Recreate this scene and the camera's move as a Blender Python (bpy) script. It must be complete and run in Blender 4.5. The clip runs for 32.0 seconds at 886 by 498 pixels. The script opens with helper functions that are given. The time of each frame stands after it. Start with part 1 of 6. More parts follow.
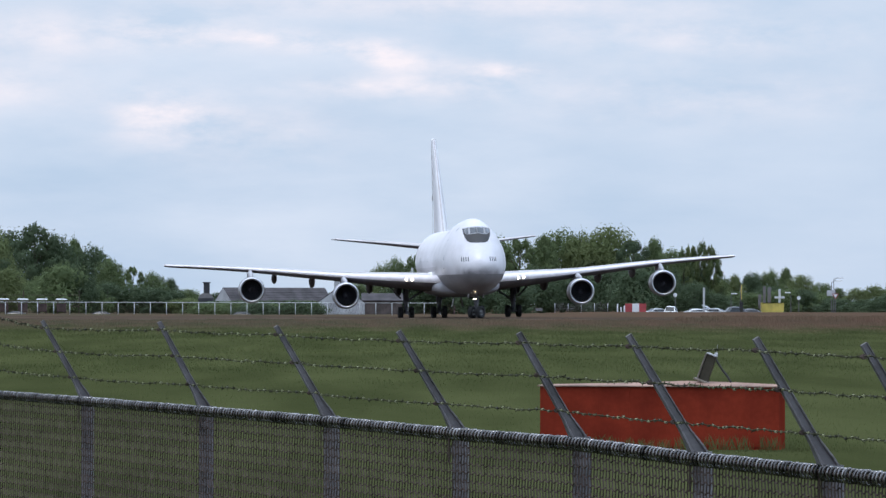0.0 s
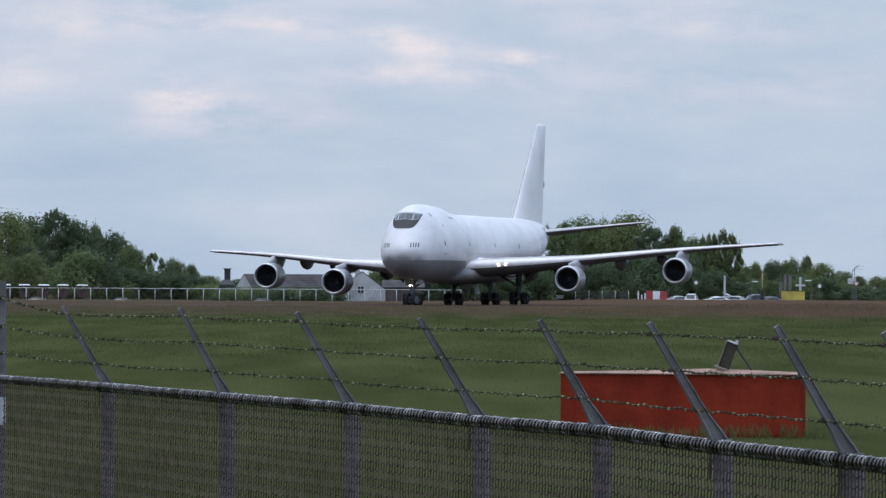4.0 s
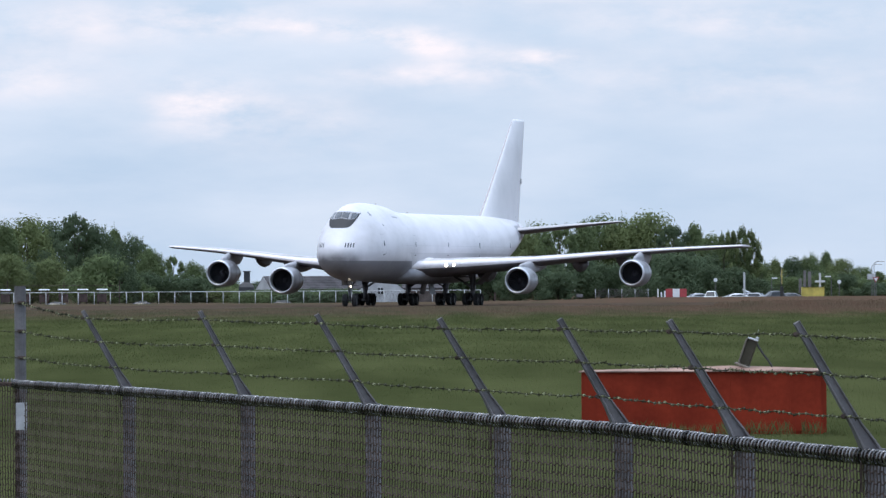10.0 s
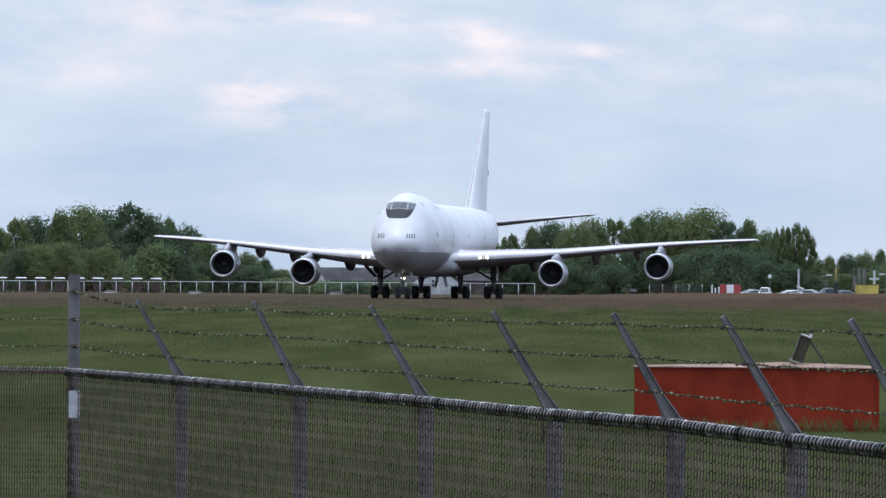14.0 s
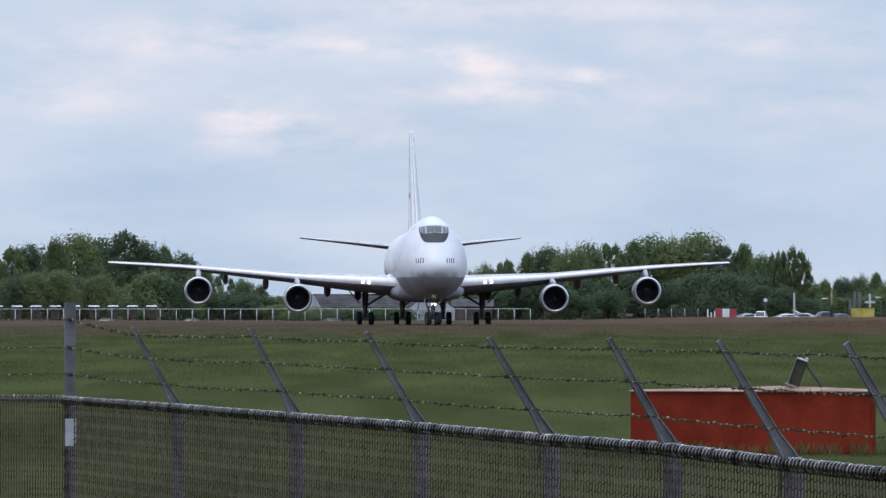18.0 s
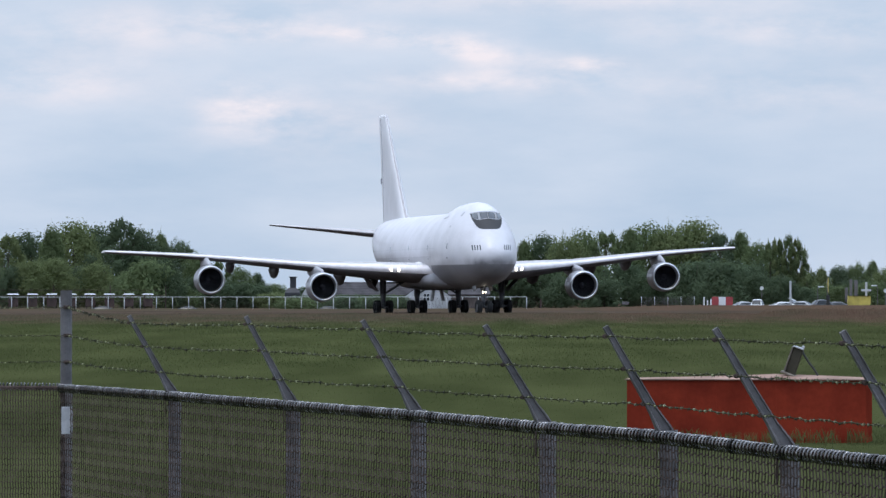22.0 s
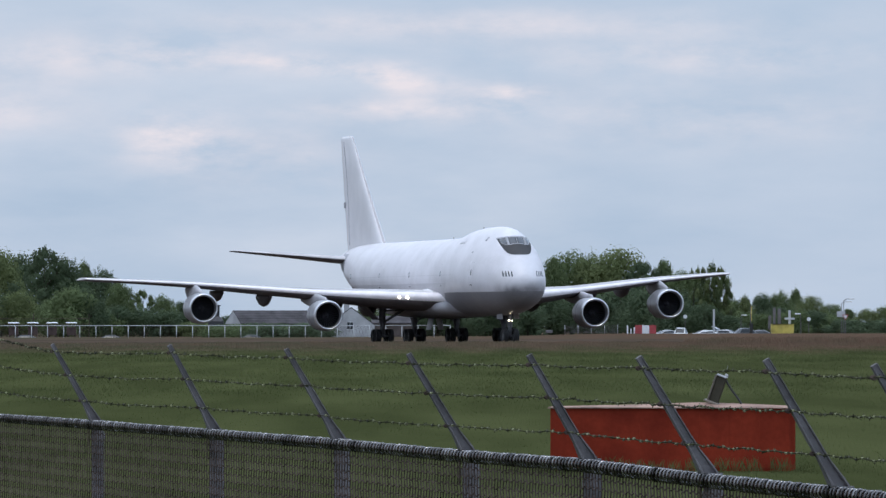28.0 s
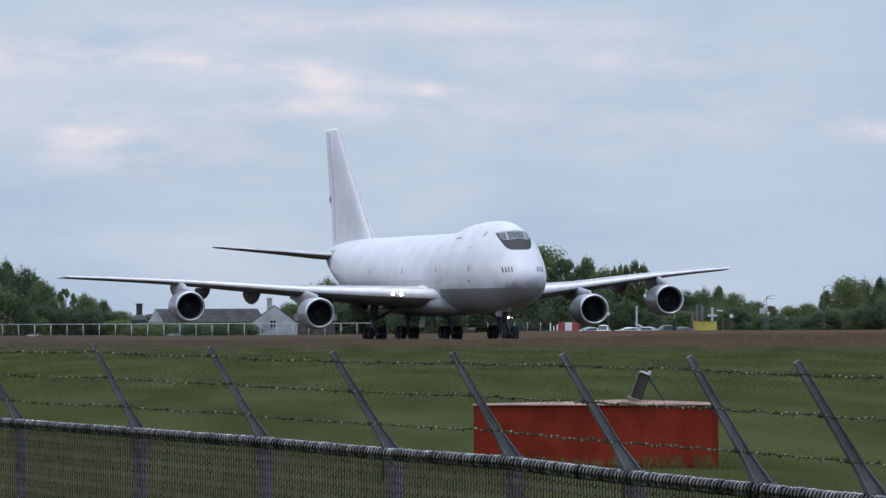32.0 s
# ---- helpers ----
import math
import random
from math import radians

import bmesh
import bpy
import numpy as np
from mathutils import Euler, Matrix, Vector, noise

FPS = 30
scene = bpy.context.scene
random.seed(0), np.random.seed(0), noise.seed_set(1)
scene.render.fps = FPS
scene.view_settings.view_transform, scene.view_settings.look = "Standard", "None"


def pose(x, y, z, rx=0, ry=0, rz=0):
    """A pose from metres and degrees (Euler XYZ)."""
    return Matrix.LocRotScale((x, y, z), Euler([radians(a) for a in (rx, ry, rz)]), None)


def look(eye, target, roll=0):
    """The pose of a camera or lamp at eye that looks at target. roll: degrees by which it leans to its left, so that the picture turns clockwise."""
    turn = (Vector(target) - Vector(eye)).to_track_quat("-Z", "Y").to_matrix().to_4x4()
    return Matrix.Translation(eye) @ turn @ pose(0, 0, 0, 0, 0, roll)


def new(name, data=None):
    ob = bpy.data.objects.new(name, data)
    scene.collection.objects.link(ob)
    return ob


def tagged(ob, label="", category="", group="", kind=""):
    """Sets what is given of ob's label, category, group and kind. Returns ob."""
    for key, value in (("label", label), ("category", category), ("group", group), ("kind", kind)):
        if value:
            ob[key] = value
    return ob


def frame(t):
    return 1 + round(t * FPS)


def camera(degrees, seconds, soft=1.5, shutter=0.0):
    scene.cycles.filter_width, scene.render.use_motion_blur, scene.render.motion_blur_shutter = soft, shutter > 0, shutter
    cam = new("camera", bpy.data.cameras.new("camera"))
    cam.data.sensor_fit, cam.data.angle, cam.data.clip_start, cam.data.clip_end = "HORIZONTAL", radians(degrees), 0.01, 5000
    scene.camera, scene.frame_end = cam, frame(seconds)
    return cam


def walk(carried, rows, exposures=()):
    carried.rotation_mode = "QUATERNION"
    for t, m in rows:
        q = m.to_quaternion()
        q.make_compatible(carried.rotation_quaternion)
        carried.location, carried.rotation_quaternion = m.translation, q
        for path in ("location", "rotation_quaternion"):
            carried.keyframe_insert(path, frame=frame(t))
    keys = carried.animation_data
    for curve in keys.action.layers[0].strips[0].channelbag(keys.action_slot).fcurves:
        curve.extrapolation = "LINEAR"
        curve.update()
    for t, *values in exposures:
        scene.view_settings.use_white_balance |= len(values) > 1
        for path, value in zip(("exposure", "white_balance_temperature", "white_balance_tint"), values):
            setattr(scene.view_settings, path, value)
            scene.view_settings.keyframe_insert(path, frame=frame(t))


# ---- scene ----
FOV = 7.5905
cam = camera(FOV, 32.0, soft=1.4)
EYE = Vector((0.0, 0.0, 1.25))


def aim(yaw, pitch, roll):
    """The camera on its tripod, turned to the right by yaw and up by pitch, in degrees."""
    a, b = radians(yaw), radians(pitch)
    return look(EYE, EYE + 100 * Vector((math.sin(a) * math.cos(b), math.cos(a) * math.cos(b), math.sin(b))), roll)


walk(cam, [
    (0, aim(0.7640, 0.4655, 0.140)),
    (0.5, aim(0.6953, 0.5092, 0.215)),
    (1, aim(0.6635, 0.5228, 0.183)),
    (1.5, aim(0.7925, 0.5541, 0.247)),
    (2, aim(0.8899, 0.5739, 0.146)),
    (2.5, aim(0.8494, 0.5746, 0.154)),
    (3, aim(0.7237, 0.5462, 0.246)),
    (3.5, aim(0.5987, 0.4407, 0.269)),
    (5.5, aim(0.6195, 0.2742, 0.369)),
    (6, aim(0.6360, 0.2895, 0.334)),
    (6.5, aim(0.6437, 0.2826, 0.347)),
    (7, aim(0.6363, 0.2449, 0.089)),
    (7.5, aim(0.6435, 0.2074, 0.041)),
    (8, aim(0.6523, 0.2168, -0.141)),
    (8.5, aim(0.6376, 0.2459, -0.245)),
    (9, aim(0.5503, 0.2730, -0.341)),
    (9.5, aim(0.4763, 0.2993, -0.257)),
    (10, aim(0.4208, 0.3552, -0.358)),
    (10.5, aim(0.3608, 0.4107, -0.229)),
    (11, aim(0.2255, 0.4287, -0.120)),
    (11.5, aim(0.0967, 0.4370, 0.035)),
    (12, aim(0.0278, 0.5013, 0.140)),
    (12.5, aim(-0.0028, 0.4850, 0.325)),
    (13, aim(-0.0442, 0.4310, 0.246)),
    (13.5, aim(-0.0471, 0.3480, 0.272)),
    (14, aim(-0.0462, 0.2937, 0.318)),
    (14.5, aim(0.0059, 0.2718, 0.316)),
    (16.5, aim(0.1826, 0.4775, 0.139)),
    (17, aim(-0.0023, 0.5030, 0.006)),
    (17.5, aim(-0.0447, 0.4639, -0.101)),
    (18, aim(-0.0077, 0.5152, -0.025)),
    (18.5, aim(0.0052, 0.5520, -0.085)),
    (19, aim(-0.0150, 0.4956, -0.039)),
    (19.5, aim(-0.0192, 0.5237, 0.031)),
    (20, aim(-0.0474, 0.5198, 0.123)),
    (20.5, aim(-0.1096, 0.4841, 0.052)),
    (21, aim(-0.0609, 0.4049, 0.131)),
    (21.5, aim(0.0207, 0.4156, 0.006)),
    (22, aim(0.0238, 0.4130, -0.019)),
    (22.5, aim(0.0169, 0.4463, -0.109)),
    (23, aim(0.0728, 0.4149, -0.178)),
    (23.5, aim(0.2087, 0.3933, -0.207)),
    (24, aim(0.2892, 0.4481, -0.337)),
    (24.5, aim(0.2996, 0.5055, -0.294)),
    (25, aim(0.2927, 0.5424, -0.165)),
    (25.5, aim(0.3135, 0.5062, -0.147)),
    (27.5, aim(0.6161, 0.6266, -0.004)),
    (28, aim(0.6803, 0.6569, -0.046)),
    (28.5, aim(0.7919, 0.5848, -0.099)),
    (29, aim(0.8825, 0.5513, -0.088)),
    (29.5, aim(0.9196, 0.5929, -0.126)),
    (30, aim(0.9665, 0.6062, -0.072)),
    (30.5, aim(1.0529, 0.5923, -0.170)),
    (31, aim(1.0922, 0.6024, -0.253)),
    (31.5, aim(1.1943, 0.6446, -0.182)),
    (32, aim(1.3429, 0.6357, -0.197)),
], exposures=((0, 0.08), (1.5, -0.05), (3, -0.2), (3.5, -0.2), (5.5, 0.05), (9, 0.18), (11, 0.06), (13, 0.02), (14, 0.08), (16.5, 0.0), (19, -0.03), (22.3, -0.01), (23.6, 0.06), (25, -0.01), (25.5, -0.02), (27.5, -0.15), (32, -0.17)))


# ---- world, sun ----
SUN_UP, SUN_TURN = 79.0, 200.0


def sky_world():
    w = bpy.data.worlds.new("sky")
    scene.world = w
    w.use_nodes = True
    nt = w.node_tree
    nt.nodes.clear()
    N, L = nt.nodes.new, nt.links.new

    def math_node(op, a, b=None, c=None):
        n = N("ShaderNodeMath")
        n.operation = op
        for i, v in enumerate((a, b, c)):
            if v is None:
                continue
            if isinstance(v, (int, float)):
                n.inputs[i].default_value = v
            else:
                L(v, n.inputs[i])
        return n.outputs[0]

    out, bg = N("ShaderNodeOutputWorld"), N("ShaderNodeBackground")
    L(bg.outputs[0], out.inputs[0])
    bg.inputs["Strength"].default_value = 0.1
    sky = N("ShaderNodeTexSky")
    sky.sky_type, sky.sun_disc = "NISHITA", False
    sky.sun_elevation, sky.sun_rotation = radians(SUN_UP), radians(SUN_TURN)
    sky.air_density, sky.dust_density, sky.ozone_density = 1.0, 1.2, 1.5
    tc = N("ShaderNodeTexCoord")
    sep = N("ShaderNodeSeparateXYZ")
    L(tc.outputs["Generated"], sep.inputs[0])
    # flat cloud sheets: squeezed upright, stretched sideways
    mp = N("ShaderNodeMapping")
    mp.inputs["Scale"].default_value = (9.0, 9.0, 34.0)
    mp.inputs["Location"].default_value = (3.1, 1.7, 0.4)
    L(tc.outputs["Generated"], mp.inputs[0])
    big = N("ShaderNodeTexNoise")
    big.inputs["Scale"].default_value, big.inputs["Detail"].default_value, big.inputs["Roughness"].default_value = 1.4, 7, 0.55
    L(mp.outputs[0], big.inputs["Vector"])
    cover = N("ShaderNodeMapRange")
    cover.inputs["From Min"].default_value, cover.inputs["From Max"].default_value = 0.34, 0.68
    L(big.outputs[0], cover.inputs["Value"])
    # wisps that break the edges of the sunlit banks
    mp2 = N("ShaderNodeMapping")
    mp2.inputs["Scale"].default_value = (45.0, 45.0, 120.0)
    L(tc.outputs["Generated"], mp2.inputs[0])
    wisp = N("ShaderNodeTexNoise")
    wisp.inputs["Scale"].default_value, wisp.inputs["Detail"].default_value, wisp.inputs["Roughness"].default_value = 1.2, 8, 0.6
    L(mp2.outputs[0], wisp.inputs["Vector"])
    bank_sum = None
    # sunlit cumulus banks over the trees: east, up, half width, half height, strength (in hundredths of a radian)
    for east, up, rx, rz, k in ((-1.1, 3.95, 0.7, 0.11, 0.7), (-0.3, 3.83, 0.6, 0.11, 0.7), (0.45, 3.71, 0.42, 0.15, 0.95), (1.1, 3.58, 0.5, 0.12, 0.38), (2.2, 3.47, 0.45, 0.11, 0.75), (0.7, 3.24, 1.3, 0.16, 0.68),
                                (-2.8, 2.78, 0.7, 0.36, 0.85), (-5.8, 3.25, 1.3, 0.3, 0.6), (-2.6, 4.05, 0.9, 0.2, 0.5), (-1.2, 2.5, 1.0, 0.4, 0.3), (5.0, 4.0, 2.4, 0.22, 0.45), (5.0, 3.1, 2.6, 0.4, 0.3),
                                (-4.6, 4.0, 2.0, 0.25, 0.5), (1.5, 4.5, 4.0, 0.22, 0.4), (8.9, 2.9, 0.5, 0.15, 0.7)):
        dx = math_node("MULTIPLY_ADD", sep.outputs[0], 100 / rx, -east / rx)
        dz = math_node("MULTIPLY_ADD", sep.outputs[2], 100 / rz, -up / rz)
        d2 = math_node("ADD", math_node("MULTIPLY", dx, dx), math_node("MULTIPLY", dz, dz))
        g = math_node("MULTIPLY", math_node("POWER", 2.718, math_node("MULTIPLY", d2, -0.7)), k)
        bank_sum = g if bank_sum is None else math_node("ADD", bank_sum, g)
    front = math_node("GREATER_THAN", sep.outputs[1], 0.0)
    bank = math_node("MULTIPLY", math_node("MULTIPLY", bank_sum, front), math_node("MULTIPLY_ADD", wisp.outputs[0], 5.4, -1.95))
    bank = math_node("MINIMUM", math_node("MAXIMUM", bank, 0.0), 1.0)
    mix1 = N("ShaderNodeMix")
    mix1.data_type = "RGBA"
    hazy = N("ShaderNodeMix")
    hazy.data_type = "RGBA"
    hazy.inputs["Factor"].default_value = 0.86
    L(sky.outputs[0], hazy.inputs[6])
    hazy.inputs[7].default_value = (4.8, 6.28, 8.4, 1)
    L(hazy.outputs[2], mix1.inputs[6])
    # the cloud thins out towards the east
    thin = N("ShaderNodeMapRange")
    thin.inputs["From Min"].default_value, thin.inputs["From Max"].default_value = 0.02, 0.10
    thin.inputs["To Min"].default_value, thin.inputs["To Max"].default_value = 1.0, 0.35
    L(sep.outputs[0], thin.inputs["Value"])
    L(math_node("MULTIPLY", cover.outputs[0], thin.outputs[0]), mix1.inputs["Factor"])
    mix1.inputs[7].default_value = (6.9, 7.6, 8.9, 1)
    mix2 = N("ShaderNodeMix")
    mix2.data_type = "RGBA"
    L(bank, mix2.inputs["Factor"])
    L(mix1.outputs[2], mix2.inputs[6])
    mix2.inputs[7].default_value = (9.0, 8.5, 9.1, 1)
    # an overcast sky is brightest overhead
    high = math_node("MULTIPLY_ADD", math_node("MAXIMUM", math_node("SUBTRACT", sep.outputs[2], 0.06), 0.0), 1.7, 1.0)
    scale = N("ShaderNodeVectorMath")
    scale.operation = "SCALE"
    L(mix2.outputs[2], scale.inputs[0])
    L(high, scale.inputs["Scale"])
    L(scale.outputs[0], bg.inputs["Color"])


sky_world()
sun = new("sun", bpy.data.lights.new("sun", "SUN"))
sun.data.energy, sun.data.angle, sun.data.color = 0.95, radians(16), (1.0, 0.96, 0.9)
_a, _e = radians(SUN_TURN), radians(SUN_UP)
sun.matrix_world = look((0, 0, 0), (-math.sin(_a) * math.cos(_e), -math.cos(_a) * math.cos(_e), -math.sin(_e)))

# ---- materials ----


def material(name, colour, rough=0.6, metal=0.0, vary=0.12, grain=0.25, scale=3.0, fine=40.0, bump=0.0, tint=None, coat=0.0, spread=0.0, space="Object", gloss=0.5):
    """A surface with two scales of variation (stains and grain) and a fine relief. spread: how much single pieces differ."""
    m = bpy.data.materials.new(name)
    m.use_nodes = True
    nt = m.node_tree
    N, L = nt.nodes.new, nt.links.new
    b = nt.nodes["Principled BSDF"]
    tc = N("ShaderNodeTexCoord")
    big, small = N("ShaderNodeTexNoise"), N("ShaderNodeTexNoise")
    for n, s, d in ((big, scale, 5), (small, fine, 3)):
        n.inputs["Scale"].default_value, n.inputs["Detail"].default_value = s, d
        L(tc.outputs[space], n.inputs["Vector"])
    c = Vector(colour)
    dark = Vector(tint) if tint else c * (1 - 2.2 * vary)
    mix = N("ShaderNodeMix")
    mix.data_type = "RGBA"
    mix.inputs[6].default_value = (*dark, 1)
    mix.inputs[7].default_value = (*(c * (1 + vary)), 1)
    rng = N("ShaderNodeMapRange")
    rng.inputs["From Min"].default_value, rng.inputs["From Max"].default_value = 0.3, 0.62
    L(big.outputs[0], rng.inputs["Value"])
    L(rng.outputs[0], mix.inputs["Factor"])
    hsv = N("ShaderNodeHueSaturation")
    val = N("ShaderNodeMapRange")
    val.inputs["To Min"].default_value, val.inputs["To Max"].default_value = 1 - grain, 1 + grain
    val.inputs["From Min"].default_value, val.inputs["From Max"].default_value = 0.25, 0.75
    L(small.outputs[0], val.inputs["Value"])
    if spread:
        info = N("ShaderNodeNewGeometry")
        add = N("ShaderNodeMath")
        add.operation = "MULTIPLY_ADD"
        L(info.outputs["Random Per Island"], add.inputs[0])
        add.inputs[1].default_value = 2 * spread
        add.inputs[2].default_value = -spread
        tot = N("ShaderNodeMath")
        L(add.outputs[0], tot.inputs[0])
        L(val.outputs[0], tot.inputs[1])
        L(tot.outputs[0], hsv.inputs["Value"])
    else:
        L(val.outputs[0], hsv.inputs["Value"])
    L(mix.outputs[2], hsv.inputs["Color"])
    L(hsv.outputs[0], b.inputs["Base Color"])
    rr = N("ShaderNodeMapRange")
    rr.inputs["To Min"].default_value, rr.inputs["To Max"].default_value = max(0.04, rough - 0.1), min(1, rough + 0.1)
    L(small.outputs[0], rr.inputs["Value"])
    L(rr.outputs[0], b.inputs["Roughness"])
    b.inputs["Metallic"].default_value = metal
    b.inputs["Coat Weight"].default_value = coat
    b.inputs["Specular IOR Level"].default_value = gloss
    if bump:
        bp = N("ShaderNodeBump")
        bp.inputs["Strength"].default_value = bump
        bp.inputs["Distance"].default_value = 0.02
        L(small.outputs[0], bp.inputs["Height"])
        L(bp.outputs[0], b.inputs["Normal"])
    return m


def glowing(name, colour, power):
    m = bpy.data.materials.new(name)
    m.use_nodes = True
    b = m.node_tree.nodes["Principled BSDF"]
    b.inputs["Base Color"].default_value = (*colour, 1)
    b.inputs["Emission Color"].default_value = (*colour, 1)
    b.inputs["Emission Strength"].default_value = power
    return m


def hull_paint():
    """White airliner paint with a grey belly in front of the wing, faint panel rows and grime."""
    m = material("hull_paint", (0.675, 0.657, 0.69), 0.46, 0.0, 0.04, 0.02, 0.35, 3.0, coat=0.15)
    nt = m.node_tree
    N, L = nt.nodes.new, nt.links.new
    b = nt.nodes["Principled BSDF"]
    src = b.inputs["Base Color"].links[0].from_socket
    tc, sep = N("ShaderNodeTexCoord"), N("ShaderNodeSeparateXYZ")
    L(tc.outputs["Object"], sep.inputs[0])

    def mn(op, a, v, w=None):
        n = N("ShaderNodeMath")
        n.operation = op
        for i, x in enumerate((a, v, w)):
            if x is None:
                continue
            if isinstance(x, (int, float)):
                n.inputs[i].default_value = x
            else:
                L(x, n.inputs[i])
        return n.outputs[0]

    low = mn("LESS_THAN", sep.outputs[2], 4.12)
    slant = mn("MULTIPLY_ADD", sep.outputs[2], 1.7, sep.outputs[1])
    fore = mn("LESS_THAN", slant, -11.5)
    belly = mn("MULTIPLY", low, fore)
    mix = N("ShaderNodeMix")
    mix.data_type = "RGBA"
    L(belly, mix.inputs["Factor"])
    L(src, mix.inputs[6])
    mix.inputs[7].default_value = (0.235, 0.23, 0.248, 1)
    # greyer band along the lower flanks behind the wing root
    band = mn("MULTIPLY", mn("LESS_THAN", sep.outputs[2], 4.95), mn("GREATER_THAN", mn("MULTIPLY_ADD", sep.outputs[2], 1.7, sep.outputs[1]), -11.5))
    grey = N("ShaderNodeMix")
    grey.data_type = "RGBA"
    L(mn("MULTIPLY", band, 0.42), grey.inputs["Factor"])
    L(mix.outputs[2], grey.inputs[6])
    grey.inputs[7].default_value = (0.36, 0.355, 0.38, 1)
    mix = grey
    # rows of skin joints round the body
    wave = mn("LESS_THAN", mn("FRACT", mn("MULTIPLY", sep.outputs[1], 0.394), 0.0), 0.018)
    joint = N("ShaderNodeMix")
    joint.data_type = "RGBA"
    line = mn("MULTIPLY", mn("MULTIPLY", mn("GREATER_THAN", sep.outputs[2], 5.60), mn("LESS_THAN", sep.outputs[2], 5.66)), mn("GREATER_THAN", sep.outputs[1], -22.0))
    L(mn("MULTIPLY_ADD", line, 0.22, mn("MULTIPLY", wave, 0.02)), joint.inputs["Factor"])
    L(mix.outputs[2], joint.inputs[6])
    joint.inputs[7].default_value = (0.3, 0.3, 0.32, 1)
    # worn radome: grime on the lower nose
    near = N("ShaderNodeMapRange")
    near.inputs["From Min"].default_value, near.inputs["From Max"].default_value = -33.2, -35.2
    L(sep.outputs[1], near.inputs["Value"])
    under = N("ShaderNodeMapRange")
    under.inputs["From Min"].default_value, under.inputs["From Max"].default_value = 5.3, 4.3
    L(sep.outputs[2], under.inputs["Value"])
    grime = N("ShaderNodeTexNoise")
    grime.inputs["Scale"].default_value, grime.inputs["Detail"].default_value = 0.9, 5
    L(tc.outputs["Object"], grime.inputs["Vector"])
    worn = N("ShaderNodeMix")
    worn.data_type = "RGBA"
    L(mn("MULTIPLY", mn("MULTIPLY", near.outputs[0], under.outputs[0]), mn("MULTIPLY", grime.outputs[0], 1.5)), worn.inputs["Factor"])
    L(joint.outputs[2], worn.inputs[6])
    worn.inputs[7].default_value = (0.17, 0.165, 0.175, 1)
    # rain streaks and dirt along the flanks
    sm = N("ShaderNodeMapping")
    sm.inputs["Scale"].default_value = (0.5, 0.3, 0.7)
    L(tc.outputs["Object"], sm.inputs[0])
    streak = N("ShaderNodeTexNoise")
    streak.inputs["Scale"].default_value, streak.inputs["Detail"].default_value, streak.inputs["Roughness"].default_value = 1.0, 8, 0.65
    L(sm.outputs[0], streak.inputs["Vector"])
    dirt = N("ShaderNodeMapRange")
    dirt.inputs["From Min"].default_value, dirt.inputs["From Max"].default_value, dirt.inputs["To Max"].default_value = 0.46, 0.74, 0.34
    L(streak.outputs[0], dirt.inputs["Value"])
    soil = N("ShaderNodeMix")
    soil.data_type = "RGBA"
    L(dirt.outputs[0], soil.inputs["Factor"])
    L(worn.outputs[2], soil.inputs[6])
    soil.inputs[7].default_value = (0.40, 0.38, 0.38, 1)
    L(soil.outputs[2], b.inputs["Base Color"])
    return m


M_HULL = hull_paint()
M_WING = material("wing_metal", (0.52, 0.495, 0.505), 0.58, 0.0, 0.10, 0.06, 0.5, 6.0, coat=0.1)
M_EDGE = material("pale_edge", (0.82, 0.765, 0.775), 0.58, 0.0, 0.05, 0.05, 1.0, 8.0)
# wing grey darkened: the shade of undersides is put into this colour
M_UNDER_SHADE = material("wing_underside_shaded", (0.155, 0.140, 0.146), 0.65, 0.0, 0.12, 0.06, 0.6, 6.0, gloss=0.2)
M_FIN = material("fin_paint", (0.71, 0.695, 0.71), 0.42, 0.0, 0.04, 0.03, 0.3, 4.0)
M_NACELLE = material("nacelle_paint", (0.30, 0.30, 0.325), 0.34, 0.2, 0.10, 0.05, 0.9, 6.0, coat=0.1)
M_LIP = material("inlet_lip_metal", (0.62, 0.62, 0.645), 0.34, 0.9, 0.05, 0.05, 1.0, 8.0)
M_DARK = material("dark_duct", (0.035, 0.036, 0.042), 0.5, 0.2, 0.1, 0.1, 2.0, 12.0)
M_BLADE = material("fan_blade_metal", (0.10, 0.10, 0.12), 0.4, 0.6, 0.1, 0.1, 2.0, 12.0)
M_GLASS = material("cockpit_glass", (0.05, 0.055, 0.065), 0.12, 0.0, 0.1, 0.05, 1.0, 6.0, coat=0.6)
M_MASK = material("antiglare_paint", (0.038, 0.037, 0.040), 0.7, 0.0, 0.08, 0.05, 1.0, 10.0)
M_FRAME = material("window_frame_grey", (0.50, 0.51, 0.53), 0.4, 0.3, 0.08, 0.05, 2.0, 12.0)
M_PANEBAR = material("cockpit_bar_grey", (0.30, 0.30, 0.32), 0.5, 0.1, 0.08, 0.05, 2.0, 12.0)
M_FAIRING = material("fairing_grey_paint", (0.36, 0.355, 0.38), 0.5, 0.0, 0.10, 0.05, 0.5, 5.0)
M_SIDEPANE = material("pale_side_pane", (0.13, 0.135, 0.155), 0.2, 0.0, 0.1, 0.05, 1.0, 6.0, coat=0.6)
M_TYRE = material("tyre_rubber", (0.022, 0.022, 0.023), 0.8, 0.0, 0.2, 0.15, 2.0, 20.0, bump=0.2)
M_RIM = material("wheel_rim_grey", (0.13, 0.13, 0.135), 0.45, 0.5, 0.15, 0.1, 4.0, 20.0)
M_STRUT = material("gear_strut_grey", (0.12, 0.12, 0.13), 0.45, 0.4, 0.2, 0.1, 2.0, 15.0)
